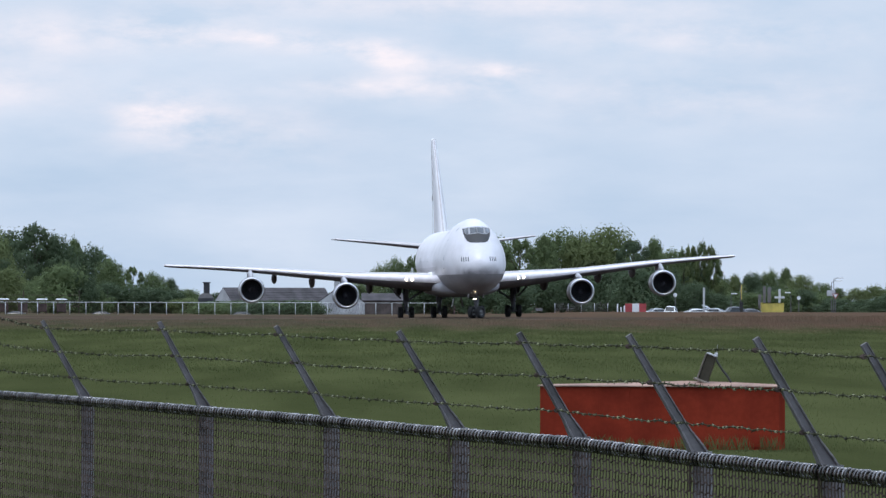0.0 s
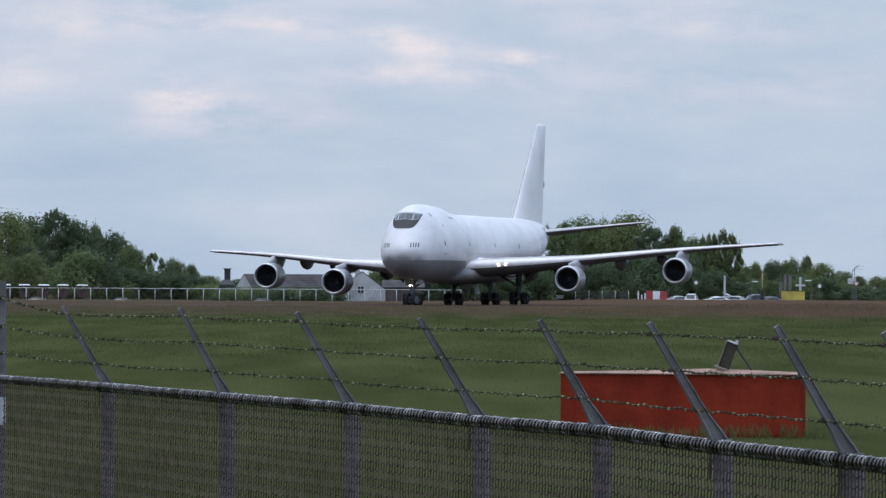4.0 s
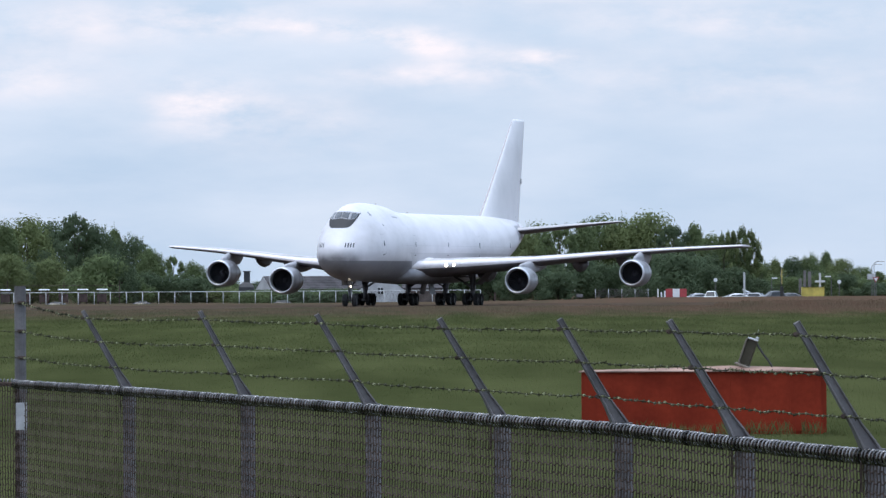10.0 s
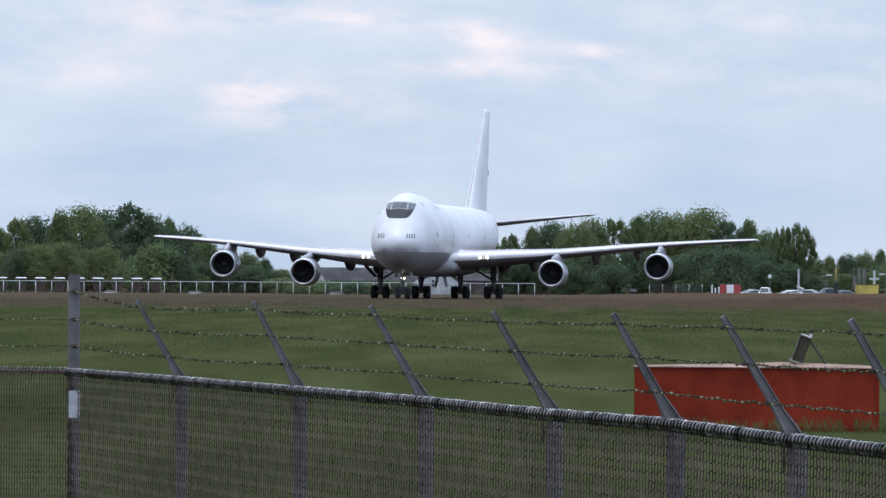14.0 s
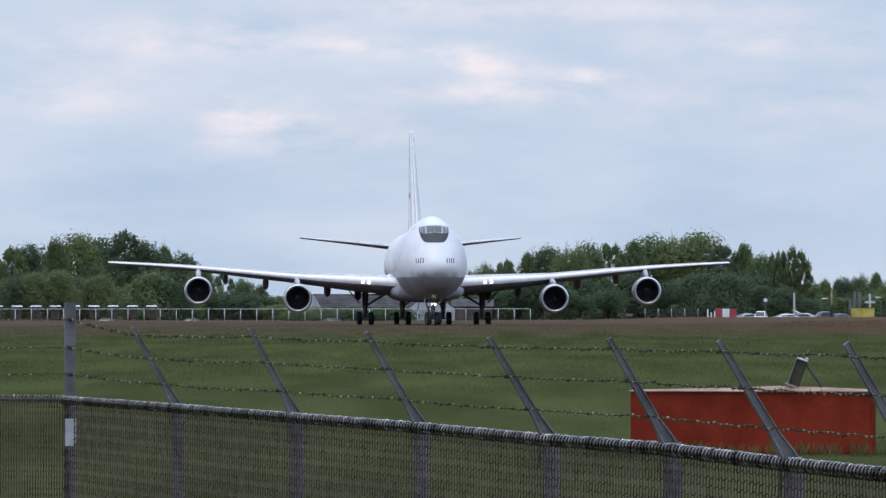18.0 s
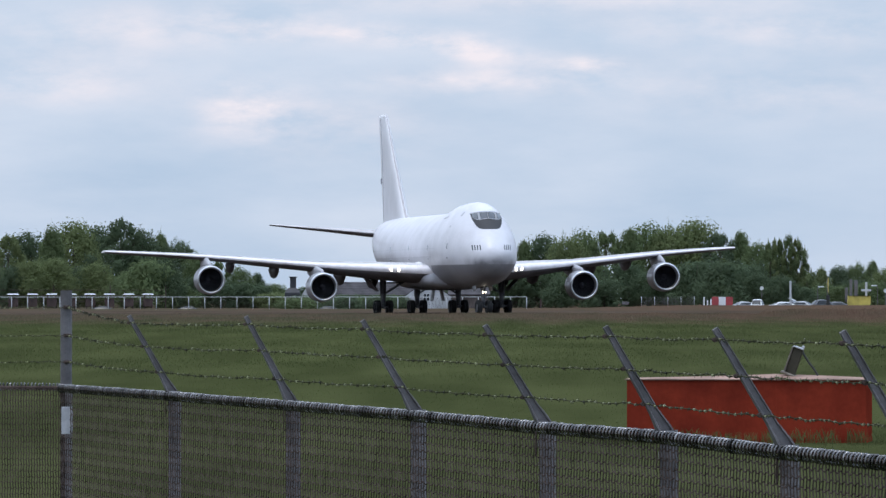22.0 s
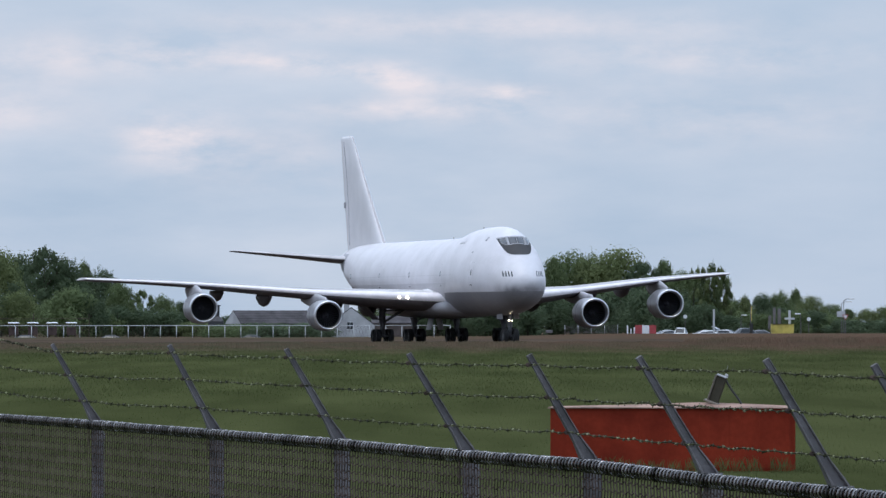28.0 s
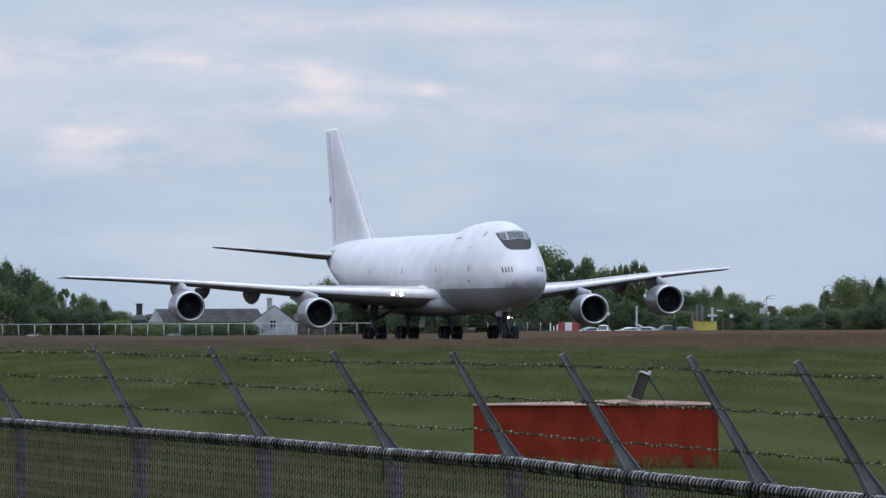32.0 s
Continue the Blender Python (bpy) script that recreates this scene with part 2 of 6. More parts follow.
M_GDOOR = material("gear_door_paint", (0.30, 0.30, 0.32), 0.45, 0.0, 0.12, 0.06, 1.0, 8.0)
M_FINEDGE = material("fin_edge_brownish", (0.40, 0.36, 0.365), 0.5, 0.0, 0.1, 0.06, 1.0, 8.0)
M_SEAM = material("door_seam_grey", (0.54, 0.53, 0.56), 0.5, 0.0, 0.05, 0.05, 1.0, 8.0)
M_LINE = material("door_outline_grey", (0.30, 0.30, 0.33), 0.5, 0.0, 0.05, 0.05, 1.0, 8.0)
M_LAMP = glowing("landing_lamp", (1.0, 0.90, 0.72), 7.0)
M_GALV = material("galvanised_steel", (0.140, 0.130, 0.136), 0.65, 0.1, 0.18, 0.16, 6.0, 60.0, bump=0.15, gloss=0.3)
M_WIRE = material("fence_wire", (0.082, 0.061, 0.054), 0.8, 0.0, 0.2, 0.25, 9.0, 120.0, gloss=0.0)
M_STRAND = material("weathered_wire_strand", (0.050, 0.050, 0.032), 0.8, 0.0, 0.2, 0.25, 9.0, 120.0, gloss=0.0)
M_COIL = material("bright_fence_wire", (0.165, 0.157, 0.157), 0.25, 0.9, 0.35, 0.3, 9.0, 120.0, spread=0.5)
M_BARB = material("barbed_wire_steel", (0.165, 0.168, 0.095), 0.6, 0.0, 0.3, 0.3, 30.0, 200.0, spread=0.95, gloss=0.15)
M_PLATE = material("white_plate", (0.42, 0.42, 0.45), 0.5, 0.0, 0.12, 0.08, 12.0, 80.0)
M_ORANGE = material("faded_orange_paint", (0.205, 0.030, 0.016), 0.7, 0.0, 0.14, 0.10, 1.4, 16.0, bump=0.15, tint=(0.150, 0.022, 0.013), gloss=0.0)
M_LID = material("weathered_pink_lid", (0.30, 0.19, 0.15), 0.8, 0.0, 0.2, 0.15, 1.8, 14.0, bump=0.2, gloss=0.15)
M_PANELMETAL = material("panel_olive_metal", (0.055, 0.050, 0.036), 0.7, 0.1, 0.2, 0.15, 3.0, 20.0, gloss=0.2)
M_PANEL = material("panel_pale_metal", (0.17, 0.145, 0.12), 0.55, 0.0, 0.15, 0.1, 3.0, 20.0)
M_BLACK = material("black_rubber_hose", (0.02, 0.02, 0.02), 0.6, 0.0, 0.1, 0.1, 5.0, 30.0)
M_WHITE = material("white_paint", (0.72, 0.73, 0.75), 0.5, 0.0, 0.10, 0.06, 0.6, 8.0)
M_RED = material("red_barrier_paint", (0.36, 0.05, 0.055), 0.5, 0.0, 0.12, 0.08, 1.0, 8.0)
M_YELLOW = material("yellow_skip_paint", (0.50, 0.40, 0.09), 0.55, 0.0, 0.15, 0.08, 0.8, 8.0)
M_ROOF = material("dark_roof_tiles", (0.072, 0.066, 0.070), 0.85, 0.0, 0.2, 0.15, 0.5, 6.0, bump=0.3, gloss=0.15)
M_POSTWHITE = material("dull_white_tube_paint", (0.50, 0.51, 0.52), 0.6, 0.0, 0.15, 0.1, 0.8, 8.0)
M_RENDER = material("white_house_render", (0.38, 0.385, 0.40), 0.8, 0.0, 0.12, 0.08, 0.4, 4.0, bump=0.15)
M_BRICK = material("brown_brick", (0.105, 0.082, 0.074), 0.85, 0.0, 0.2, 0.15, 0.7, 10.0, bump=0.3)
M_RUST = material("rusty_frame", (0.075, 0.047, 0.042), 0.8, 0.1, 0.2, 0.15, 1.0, 8.0)
M_BARK = material("bark", (0.07, 0.055, 0.042), 0.9, 0.0, 0.25, 0.2, 1.5, 12.0, bump=0.4)
M_CARGLASS = material("car_glass", (0.03, 0.035, 0.04), 0.2, 0.0, 0.1, 0.05, 1.0, 6.0, gloss=0.3)
M_CARS = [material("car_paint_" + n, c, 0.4, 0.1, 0.06, 0.04, 0.5, 6.0, coat=0.3) for n, c in
          (("silver", (0.42, 0.43, 0.45)), ("white", (0.68, 0.69, 0.70)), ("grey", (0.12, 0.125, 0.135)), ("blue", (0.1, 0.13, 0.2)))]
M_DULLCAR = material("dusty_grey_car_paint", (0.11, 0.115, 0.12), 0.8, 0.0, 0.1, 0.06, 0.5, 6.0, gloss=0.05)
M_LEAF = [material("leaves_" + n, c, 0.7, 0.0, 0.16, 0.08, 0.18, 1.6, spread=0.05, gloss=0.05) for n, c in
          (("dark", (0.108, 0.146, 0.084)), ("mid", (0.152, 0.196, 0.092)), ("light", (0.178, 0.214, 0.096)))]

def let_through(m, share_):
    """Leaves let part of the light through."""
    nt = m.node_tree
    b = nt.nodes["Principled BSDF"]
    t, mix = nt.nodes.new("ShaderNodeBsdfTranslucent"), nt.nodes.new("ShaderNodeMixShader")
    nt.links.new(b.inputs["Base Color"].links[0].from_socket, t.inputs["Color"])
    mix.inputs[0].default_value = share_
    nt.links.new(b.outputs[0], mix.inputs[1])
    nt.links.new(t.outputs[0], mix.inputs[2])
    nt.links.new(mix.outputs[0], nt.nodes["Material Output"].inputs["Surface"])


for _m in M_LEAF:
    let_through(_m, 0.5)
M_ASPHALT = material("taxiway_asphalt", (0.078, 0.058, 0.044), 0.95, 0.0, 0.2, 0.12, 0.05, 3.0, bump=0.2, gloss=0.0)


def grass_material(name, spread, gain=1.0):
    """Meadow grass: green with yellowish patches, turning to reddish brown seed heads towards the taxiway."""
    m = bpy.data.materials.new(name)
    m.use_nodes = True
    nt = m.node_tree
    N, L = nt.nodes.new, nt.links.new
    b = nt.nodes["Principled BSDF"]
    geo = N("ShaderNodeNewGeometry")
    sep = N("ShaderNodeSeparateXYZ")
    L(geo.outputs["Position"], sep.inputs[0])
    mp = N("ShaderNodeMapping")
    mp.inputs["Scale"].default_value = (0.35, 0.035, 0.35)
    L(geo.outputs["Position"], mp.inputs[0])
    patch, fine = N("ShaderNodeTexNoise"), N("ShaderNodeTexNoise")
    patch.inputs["Scale"].default_value, patch.inputs["Detail"].default_value = 1.0, 6
    L(mp.outputs[0], patch.inputs["Vector"])
    fine.inputs["Scale"].default_value, fine.inputs["Detail"].default_value = 1.6, 8
    L(geo.outputs["Position"], fine.inputs["Vector"])
    ramp = N("ShaderNodeValToRGB")
    e = ramp.color_ramp.elements
    e[0].position, e[0].color = 0.38, (0.0412, 0.0472, 0.0188, 1)
    e[1].position, e[1].color = 0.64, (0.0612, 0.0675, 0.0278, 1)
    L(patch.outputs[0], ramp.inputs[0])
    brown = N("ShaderNodeValToRGB")
    e = brown.color_ramp.elements
    e[0].position, e[0].color = 0.35, (0.063, 0.056, 0.036, 1)
    e[1].position, e[1].color = 0.7, (0.089, 0.062, 0.043, 1)
    L(patch.outputs[0], brown.inputs[0])
    # the brown belt grows towards the pavement
    rng = N("ShaderNodeMapRange")
    rng.interpolation_type = "SMOOTHSTEP"
    rng.inputs["From Min"].default_value, rng.inputs["From Max"].default_value = 365, 490
    jit = N("ShaderNodeMath")
    jit.operation = "MULTIPLY_ADD"
    L(patch.outputs[0], jit.inputs[0])
    jit.inputs[1].default_value = 160
    L(sep.outputs[1], jit.inputs[2])
    off = N("ShaderNodeMath")
    off.operation = "SUBTRACT"
    L(jit.outputs[0], off.inputs[0])
    off.inputs[1].default_value = 80
    L(off.outputs[0], rng.inputs["Value"])
    # sorrel in flower: redder towards the east
    red = N("ShaderNodeMix")
    red.data_type = "RGBA"
    east = N("ShaderNodeMapRange")
    east.inputs["From Min"].default_value, east.inputs["From Max"].default_value = -6, 34
    east.inputs["To Max"].default_value = 1.2
    L(sep.outputs[0], east.inputs["Value"])
    some = N("ShaderNodeMath")
    some.operation, some.use_clamp = "MULTIPLY", True
    L(east.outputs[0], some.inputs[0])
    L(patch.outputs[0], some.inputs[1])
    L(some.outputs[0], red.inputs["Factor"])
    L(brown.outputs[0], red.inputs[6])
    red.inputs[7].default_value = (0.096, 0.057, 0.041, 1)
    mix = N("ShaderNodeMix")
    mix.data_type = "RGBA"
    L(rng.outputs[0], mix.inputs["Factor"])
    L(ramp.outputs[0], mix.inputs[6])
    L(red.outputs[2], mix.inputs[7])
    val = N("ShaderNodeMapRange")
    val.inputs["To Min"].default_value, val.inputs["To Max"].default_value = 0.84 * gain, 1.16 * gain
    L(fine.outputs[0], val.inputs["Value"])
    hsv = N("ShaderNodeHueSaturation")
    L(mix.outputs[2], hsv.inputs["Color"])
    if spread:
        mul = N("ShaderNodeMath")
        mul.operation = "MULTIPLY_ADD"
        L(geo.outputs["Random Per Island"], mul.inputs[0])
        mul.inputs[1].default_value = 2 * spread
        mul.inputs[2].default_value = -spread
        add = N("ShaderNodeMath")
        L(mul.outputs[0], add.inputs[0])
        L(val.outputs[0], add.inputs[1])
        L(add.outputs[0], hsv.inputs["Value"])
    else:
        L(val.outputs[0], hsv.inputs["Value"])
    L(hsv.outputs[0], b.inputs["Base Color"])
    b.inputs["Roughness"].default_value = 0.8
    b.inputs["Specular IOR Level"].default_value = 0.0
    return m


M_GRASS = grass_material("meadow", 0.0)
M_GRASSBLADE = grass_material("meadow_blades", 0.10, 2.1)
let_through(M_GRASSBLADE, 0.35)

# ---- building helpers ----


def mesh_of(name, bm, mat, smooth=False):
    me = bpy.data.meshes.new(name)
    bm.to_mesh(me)
    bm.free()
    for m in (mat if isinstance(mat, (list, tuple)) else [mat]):
        me.materials.append(m)
    if smooth:
        for p in me.polygons:
            p.use_smooth = True
    return me


def part(name, bm, mat, parent=None, label="", smooth=False, at=None):
    ob = new(name, mesh_of(name, bm, mat, smooth))
    if parent is not None:
        ob.parent = parent
    if at is not None:
        ob.matrix_basis = at
    if label:
        ob["label"] = label
    return ob


def share(name, me, parent, at, label=""):
    ob = new(name, me)
    ob.parent = parent
    ob.matrix_basis = at
    if label:
        ob["label"] = label
    return ob


def raw(name, verts, faces, mat, parent=None, label="", smooth=False):
    me = bpy.data.meshes.new(name)
    me.from_pydata(verts, [], faces)
    me.materials.append(mat)
    if smooth:
        me.polygons.foreach_set("use_smooth", [True] * len(me.polygons))
    ob = new(name, me)
    if parent is not None:
        ob.parent = parent
    if label:
        ob["label"] = label
    return ob


def empty(name, m=None):
    ob = new(name)
    if m is not None:
        ob.matrix_basis = m
    return ob


def add_box(bm, cx, cy, cz, sx, sy, sz, bevel=0.0, turn=None):
    g = bmesh.ops.create_cube(bm, size=1.0)
    vs = g["verts"]
    bmesh.ops.scale(bm, vec=(sx, sy, sz), verts=vs)
    if bevel:
        es = list({e for v in vs for e in v.link_edges})
        r = bmesh.ops.bevel(bm, geom=es, offset=bevel, segments=2, profile=0.5, affect="EDGES")
        vs = list({v for f in r["faces"] for v in f.verts} | {v for v in vs if v.is_valid})
    if turn is not None:
        bmesh.ops.rotate(bm, cent=(0, 0, 0), matrix=turn, verts=vs)
    bmesh.ops.translate(bm, vec=(cx, cy, cz), verts=vs)
    return vs


def add_tube(bm, a, b, r0, r1=None, seg=10, caps=True):
    a, b = Vector(a), Vector(b)
    r1 = r0 if r1 is None else r1
    d = (b - a)
    m = Matrix.Translation((a + b) / 2) @ d.to_track_quat("Z", "Y").to_matrix().to_4x4()
    return bmesh.ops.create_cone(bm, cap_ends=caps, segments=seg, radius1=r0, radius2=r1, depth=d.length, matrix=m)["verts"]


def add_loft(bm, rings, close=True, cap0=False, cap1=False):
    rows = [[bm.verts.new(p) for p in ring] for ring in rings]
    n = len(rows[0])
    for r0, r1 in zip(rows, rows[1:]):
        for i in range(n if close else n - 1):
            j = (i + 1) % n
            bm.faces.new((r0[i], r0[j], r1[j], r1[i]))
    if cap0:
        bm.faces.new(rows[0][::-1])
    if cap1:
        bm.faces.new(rows[-1])
    return rows


def spin(bm, profile, seg=40, axis="y", centre=(0, 0, 0)):
    """A body of revolution: profile of (along, radius)."""
    rings = []
    for s, r in profile:
        ring = []
        for i in range(seg):
            a = 2 * math.pi * i / seg
            c, d = r * math.cos(a), r * math.sin(a)
            p = {"y": (c, s, d), "x": (s, c, d), "z": (c, d, s)}[axis]
            ring.append(Vector(p) + Vector(centre))
        rings.append(ring)
    return add_loft(bm, rings)


def tidy(bm):
    bmesh.ops.recalc_face_normals(bm, faces=bm.faces)
    return bm


def lerp_table(table, x):
    if x <= table[0][0]:
        return table[0][1:]
    for p, q in zip(table, table[1:]):
        if x <= q[0]:
            k = (x - p[0]) / (q[0] - p[0])
            return tuple(u + (v - u) * k for u, v in zip(p[1:], q[1:]))
    return table[-1][1:]


def smooth_table(table, x):
    """Catmull-Rom through the rows of a table."""
    n = len(table)
    if x <= table[0][0]:
        return table[0][1:]
    if x >= table[-1][0]:
        return table[-1][1:]
    i = max(k for k in range(n) if table[k][0] <= x)
    p1, p2 = table[i], table[i + 1]
    p0, p3 = table[max(0, i - 1)], table[min(n - 1, i + 2)]
    h = p2[0] - p1[0]
    k = (x - p1[0]) / h
    out = []
    for c in range(1, len(p1)):
        m1 = (p2[c] - p0[c]) / (p2[0] - p0[0]) * h
        m2 = (p3[c] - p1[c]) / (p3[0] - p1[0]) * h
        out.append((2 * k**3 - 3 * k**2 + 1) * p1[c] + (k**3 - 2 * k**2 + k) * m1 + (-2 * k**3 + 3 * k**2) * p2[c] + (k**3 - k**2) * m2)
    return tuple(out)

# ---- ground ----
GROUND = ((-40, -0.45), (8, -0.45), (18, -1.2), (45, -1.25), (110, -1.12), (250, -0.74), (420, -0.36), (530, -0.19), (541, -0.19), (546, -0.28), (742, -0.28), (760, -0.08), (960, -0.55), (1400, -0.7), (6000, -1.2))


def ground_z(x, y):
    z = smooth_table(GROUND, y)[0] if y < 530 else lerp_table(GROUND, y)[0]
    if y > 760:
        k = min(1.0, max(0.0, (x - 22) / 12.0)) * min(1.0, (y - 760) / 120)
        z = z * (1 - k) + (0.02 if y < 1016 else -0.85 if y < 1052 else -0.36 if y < 1400 else -0.7) * k
        if 1006 < y < 1054:
            z = min(z, -1.52 * (1 - k) - 0.85 * k) if k < 1 else z      # the sunken perimeter road
    return z


def build_ground():
    ys = [-60, -20, 0, 8, 14, 20, 30] + [45 + 8 * i for i in range(61)] + [530, 535, 541, 546, 600, 680, 742, 760, 800, 850, 900, 950, 1000, 1005, 1009, 1020, 1035, 1051, 1056, 1100, 1250, 1400, 2000, 3000, 4500, 6500]
    ys = sorted(set(ys))
    xs = [-3500, -1500, -600, -250, -150] + [-100 + 8 * i for i in range(13)] + [2 + 5 * i for i in range(9)] + [50, 60, 70, 80, 90, 100, 120, 150, 250, 600, 1500, 3500]
    verts, faces = [], []
    for y in ys:
        for x in xs:
            lump = 0.035 * noise.noise(Vector((x * 0.12, y * 0.05, 3.0))) if 40 < y < 525 else 0.0
            verts.append((x, y, ground_z(x, y) + lump))
    w = len(xs)
    for j in range(len(ys) - 1):
        for i in range(w - 1):
            a = j * w + i
            faces.append((a, a + 1, a + w + 1, a + w))
    g = raw("ground", verts, faces, M_GRASS, smooth=True)
    tagged(g, "wide green airfield meadow rising towards the taxiway", "ground", kind="structure")
    bm = bmesh.new()
    add_box(bm, -108, 644, -0.37, 306, 194, 0.26)
    t = part("taxiway", bm, M_ASPHALT)
    tagged(t, "grey asphalt taxiway behind the grass", "taxiway", kind="structure")


def blades(name, rows, seed, mat, label):
    """Standing grass: rows of (y0, y1, x0, x1, count, height, width)."""
    rnd = np.random.RandomState(seed)
    verts, faces = [], []
    for y0, y1, x0, x1, n, h, w in rows:
        ys = rnd.uniform(y0, y1, n)
        ku = rnd.uniform(0, 1, n)
        hs = h * rnd.uniform(0.45, 1.15, n)
        lean = rnd.normal(0, 0.22, (n, 2))
        for y, k, hh, (lx, ly) in zip(ys, ku, hs, lean):
            x = (x0 + (x1 - x0) * k) * y
            clump = noise.noise(Vector((x * 0.5, y * 0.09, 9.0)))
            hh *= 1 + 0.7 * clump
            z = ground_z(x, y) - 0.05
            i = len(verts)
            verts += [(x - w / 2, y, z), (x + w / 2, y + 0.01, z), (x + lx * hh * 0.6 + w * 0.22, y + ly * hh, z + hh * 0.75), (x + lx * hh * 1.3, y + ly * hh, z + hh + 0.05)]
            faces += [(i, i + 1, i + 2), (i, i + 2, i + 3)]
    ob = raw(name, verts, faces, mat)
    tagged(ob, label, "grass", kind="stuff")


build_ground()

# ---- chain link fence ----
RAIL_Z, FOOT_Z = 0.726, -1.25
LINE_C0, LINE_C1 = 6.03, -0.2087          # east = C0 + C1 * north along the fence


def on_fence(u):
    """The point of the fence's line seen at the sideways slope u = east / north."""
    y = LINE_C0 / (u - LINE_C1)
    return Vector((u * y, y, 0))


ALONG = Vector((-LINE_C1, -1, 0)).normalized()      # towards the camera's right
OUT = Vector((-1, LINE_C1, 0)).normalized()         # towards the public side
CORNER = on_fence(-0.0560)
WEST = Vector((-1.0, 0.22, 0)).normalized()         # the side beyond the corner post


def zigzag_mesh(name, start, way, length, parent, out, heights, first=0.082, last=0.034, r0=0.0031, r1=0.0024):
    """Woven diamond wire: neighbouring zigzag wires that hook into one another under the rail."""
    row = 0.0345
    verts, faces = [], []
    rows = int((RAIL_Z - FOOT_Z) / row)
    s0, i = 0.0, 0
    while s0 < length:
        k0 = s0 / length
        pitch = first + (last - first) * k0
        r = r0 + (r1 - r0) * k0
        top = lerp_table(heights, s0)[0] - 0.012
        side = 1
        prev = None
        for j in range(rows + 1):
            p = start + way * (s0 + 0.5 * pitch + side * pitch * 0.10)
            z = top - j * row
            k = len(verts)
            verts += [(p.x + out.x * r, p.y + out.y * r, z), (p.x - out.x * r, p.y - out.y * r, z), (p.x + way.x * r, p.y + way.y * r, z)]
            if prev is not None:
                for a, b in ((0, 1), (1, 2), (2, 0)):
                    faces.append((prev + a, prev + b, k + b, k + a))
            # the bend that hooks into the neighbouring wire
            h = len(verts)
            q = p + way * (pitch * 1.05)
            lift = 0.005 if (i + j) % 2 else -0.005
            for e, dz in ((p, 0.0), ((p + q) / 2, lift), (q, 0.0)):
                verts += [(e.x, e.y, z + dz + 0.0024), (e.x + out.x * 0.002, e.y + out.y * 0.002, z + dz - 0.0024), (e.x - out.x * 0.002, e.y - out.y * 0.002, z + dz - 0.0024)]
            for m in (h, h + 3):
                for a, b in ((0, 1), (1, 2), (2, 0)):
                    faces.append((m + a, m + b, m + 3 + b, m + 3 + a))
            prev, side = k, -side
        s0 += pitch
        i += 1
    ob = raw(name, verts, faces, M_WIRE, parent, "grey woven diamond wire mesh")
    ob["kind"] = "stuff"


def coil(name, start, way, length, parent, heights, first=0.086, last=0.039):
    """The wire loops that bind the mesh to its top rail."""
    verts, faces = [], []
    seg, sub = 10, 6
    s0 = 0.0
    up = Vector((0, 0, 1))
    side = way.cross(up)
    rnd = random.Random(5)
    while s0 < length:
        gap = first + (last - first) * s0 / length
        fat = gap * 0.17
        s0 += gap
        c = start + way * (s0 - gap / 2 + rnd.uniform(-0.05, 0.05) * gap) 
        c.z = lerp_table(heights, s0)[0]
        k0 = len(verts)
        tilt = gap * rnd.uniform(0.4, 1.4)
        rr = 0.0215 + rnd.uniform(-0.0015, 0.0015)
        for a in range(seg):
            t = 2 * math.pi * a / seg
            rad = side * (0.62 * math.cos(t)) + up * math.sin(t)
            for b in range(sub):
                q = 2 * math.pi * b / sub
                verts.append(c + rad * (rr + 0.0062 * math.cos(q)) + way * (fat * math.sin(q) + tilt * 0.026 * math.sin(t)))
        for a in range(seg):
            for b in range(sub):
                a2, b2 = (a + 1) % seg, (b + 1) % sub
                faces.append((k0 + a * sub + b, k0 + a2 * sub + b, k0 + a2 * sub + b2, k0 + a * sub + b2))
    ob = raw(name, verts, faces, M_COIL, parent, "shiny wire loops wound round the top rail", smooth=True)
    ob["kind"] = "stuff"


def barbed(name, a, b, parent, seed, gap=0.12, size=1.4):
    """A strand of two twisted wires with four-pointed barbs, hanging slightly through."""
    rnd = random.Random(seed)
    bm = bmesh.new()
    d = b - a
    L = d.length
    n = max(3, int(L / gap))
    sag = 0.002 * L
    pts = []
    for i in range(n + 1):
        k = i / n
        p = a + d * k
        p.z -= sag * 4 * k * (1 - k)
        if 0 < i < n:
            p += Vector((rnd.uniform(-1, 1), 0, rnd.uniform(-1, 1))) * 0.004
        pts.append(p)
    for p, q in zip(pts, pts[1:]):
        add_tube(bm, p, q, 0.0022, seg=5, caps=False)
    dirn = d.normalized()
    up = Vector((0, 0, 1))
    side = dirn.cross(up).normalized()
    for p in pts[1:-1]:
        bead = add_tube(bm, p - dirn * 0.010 * size, p + dirn * 0.010 * size, 0.0044 * size, seg=6)
        if rnd.random() < 0.9:
            for fc in {fc for v in bead for fc in v.link_faces}:
                fc.material_index = 1
        t = rnd.uniform(0, math.pi)
        for k in (0, 1):
            w = (up * math.cos(t + k * 1.4) + side * math.sin(t + k * 1.4)) * 0.0092 * size + dirn * rnd.uniform(-0.01, 0.01)
            add_tube(bm, p - w, p + w, 0.0016, 0.0011, seg=4)
    part(name, bm, [M_STRAND, M_BARB], parent)


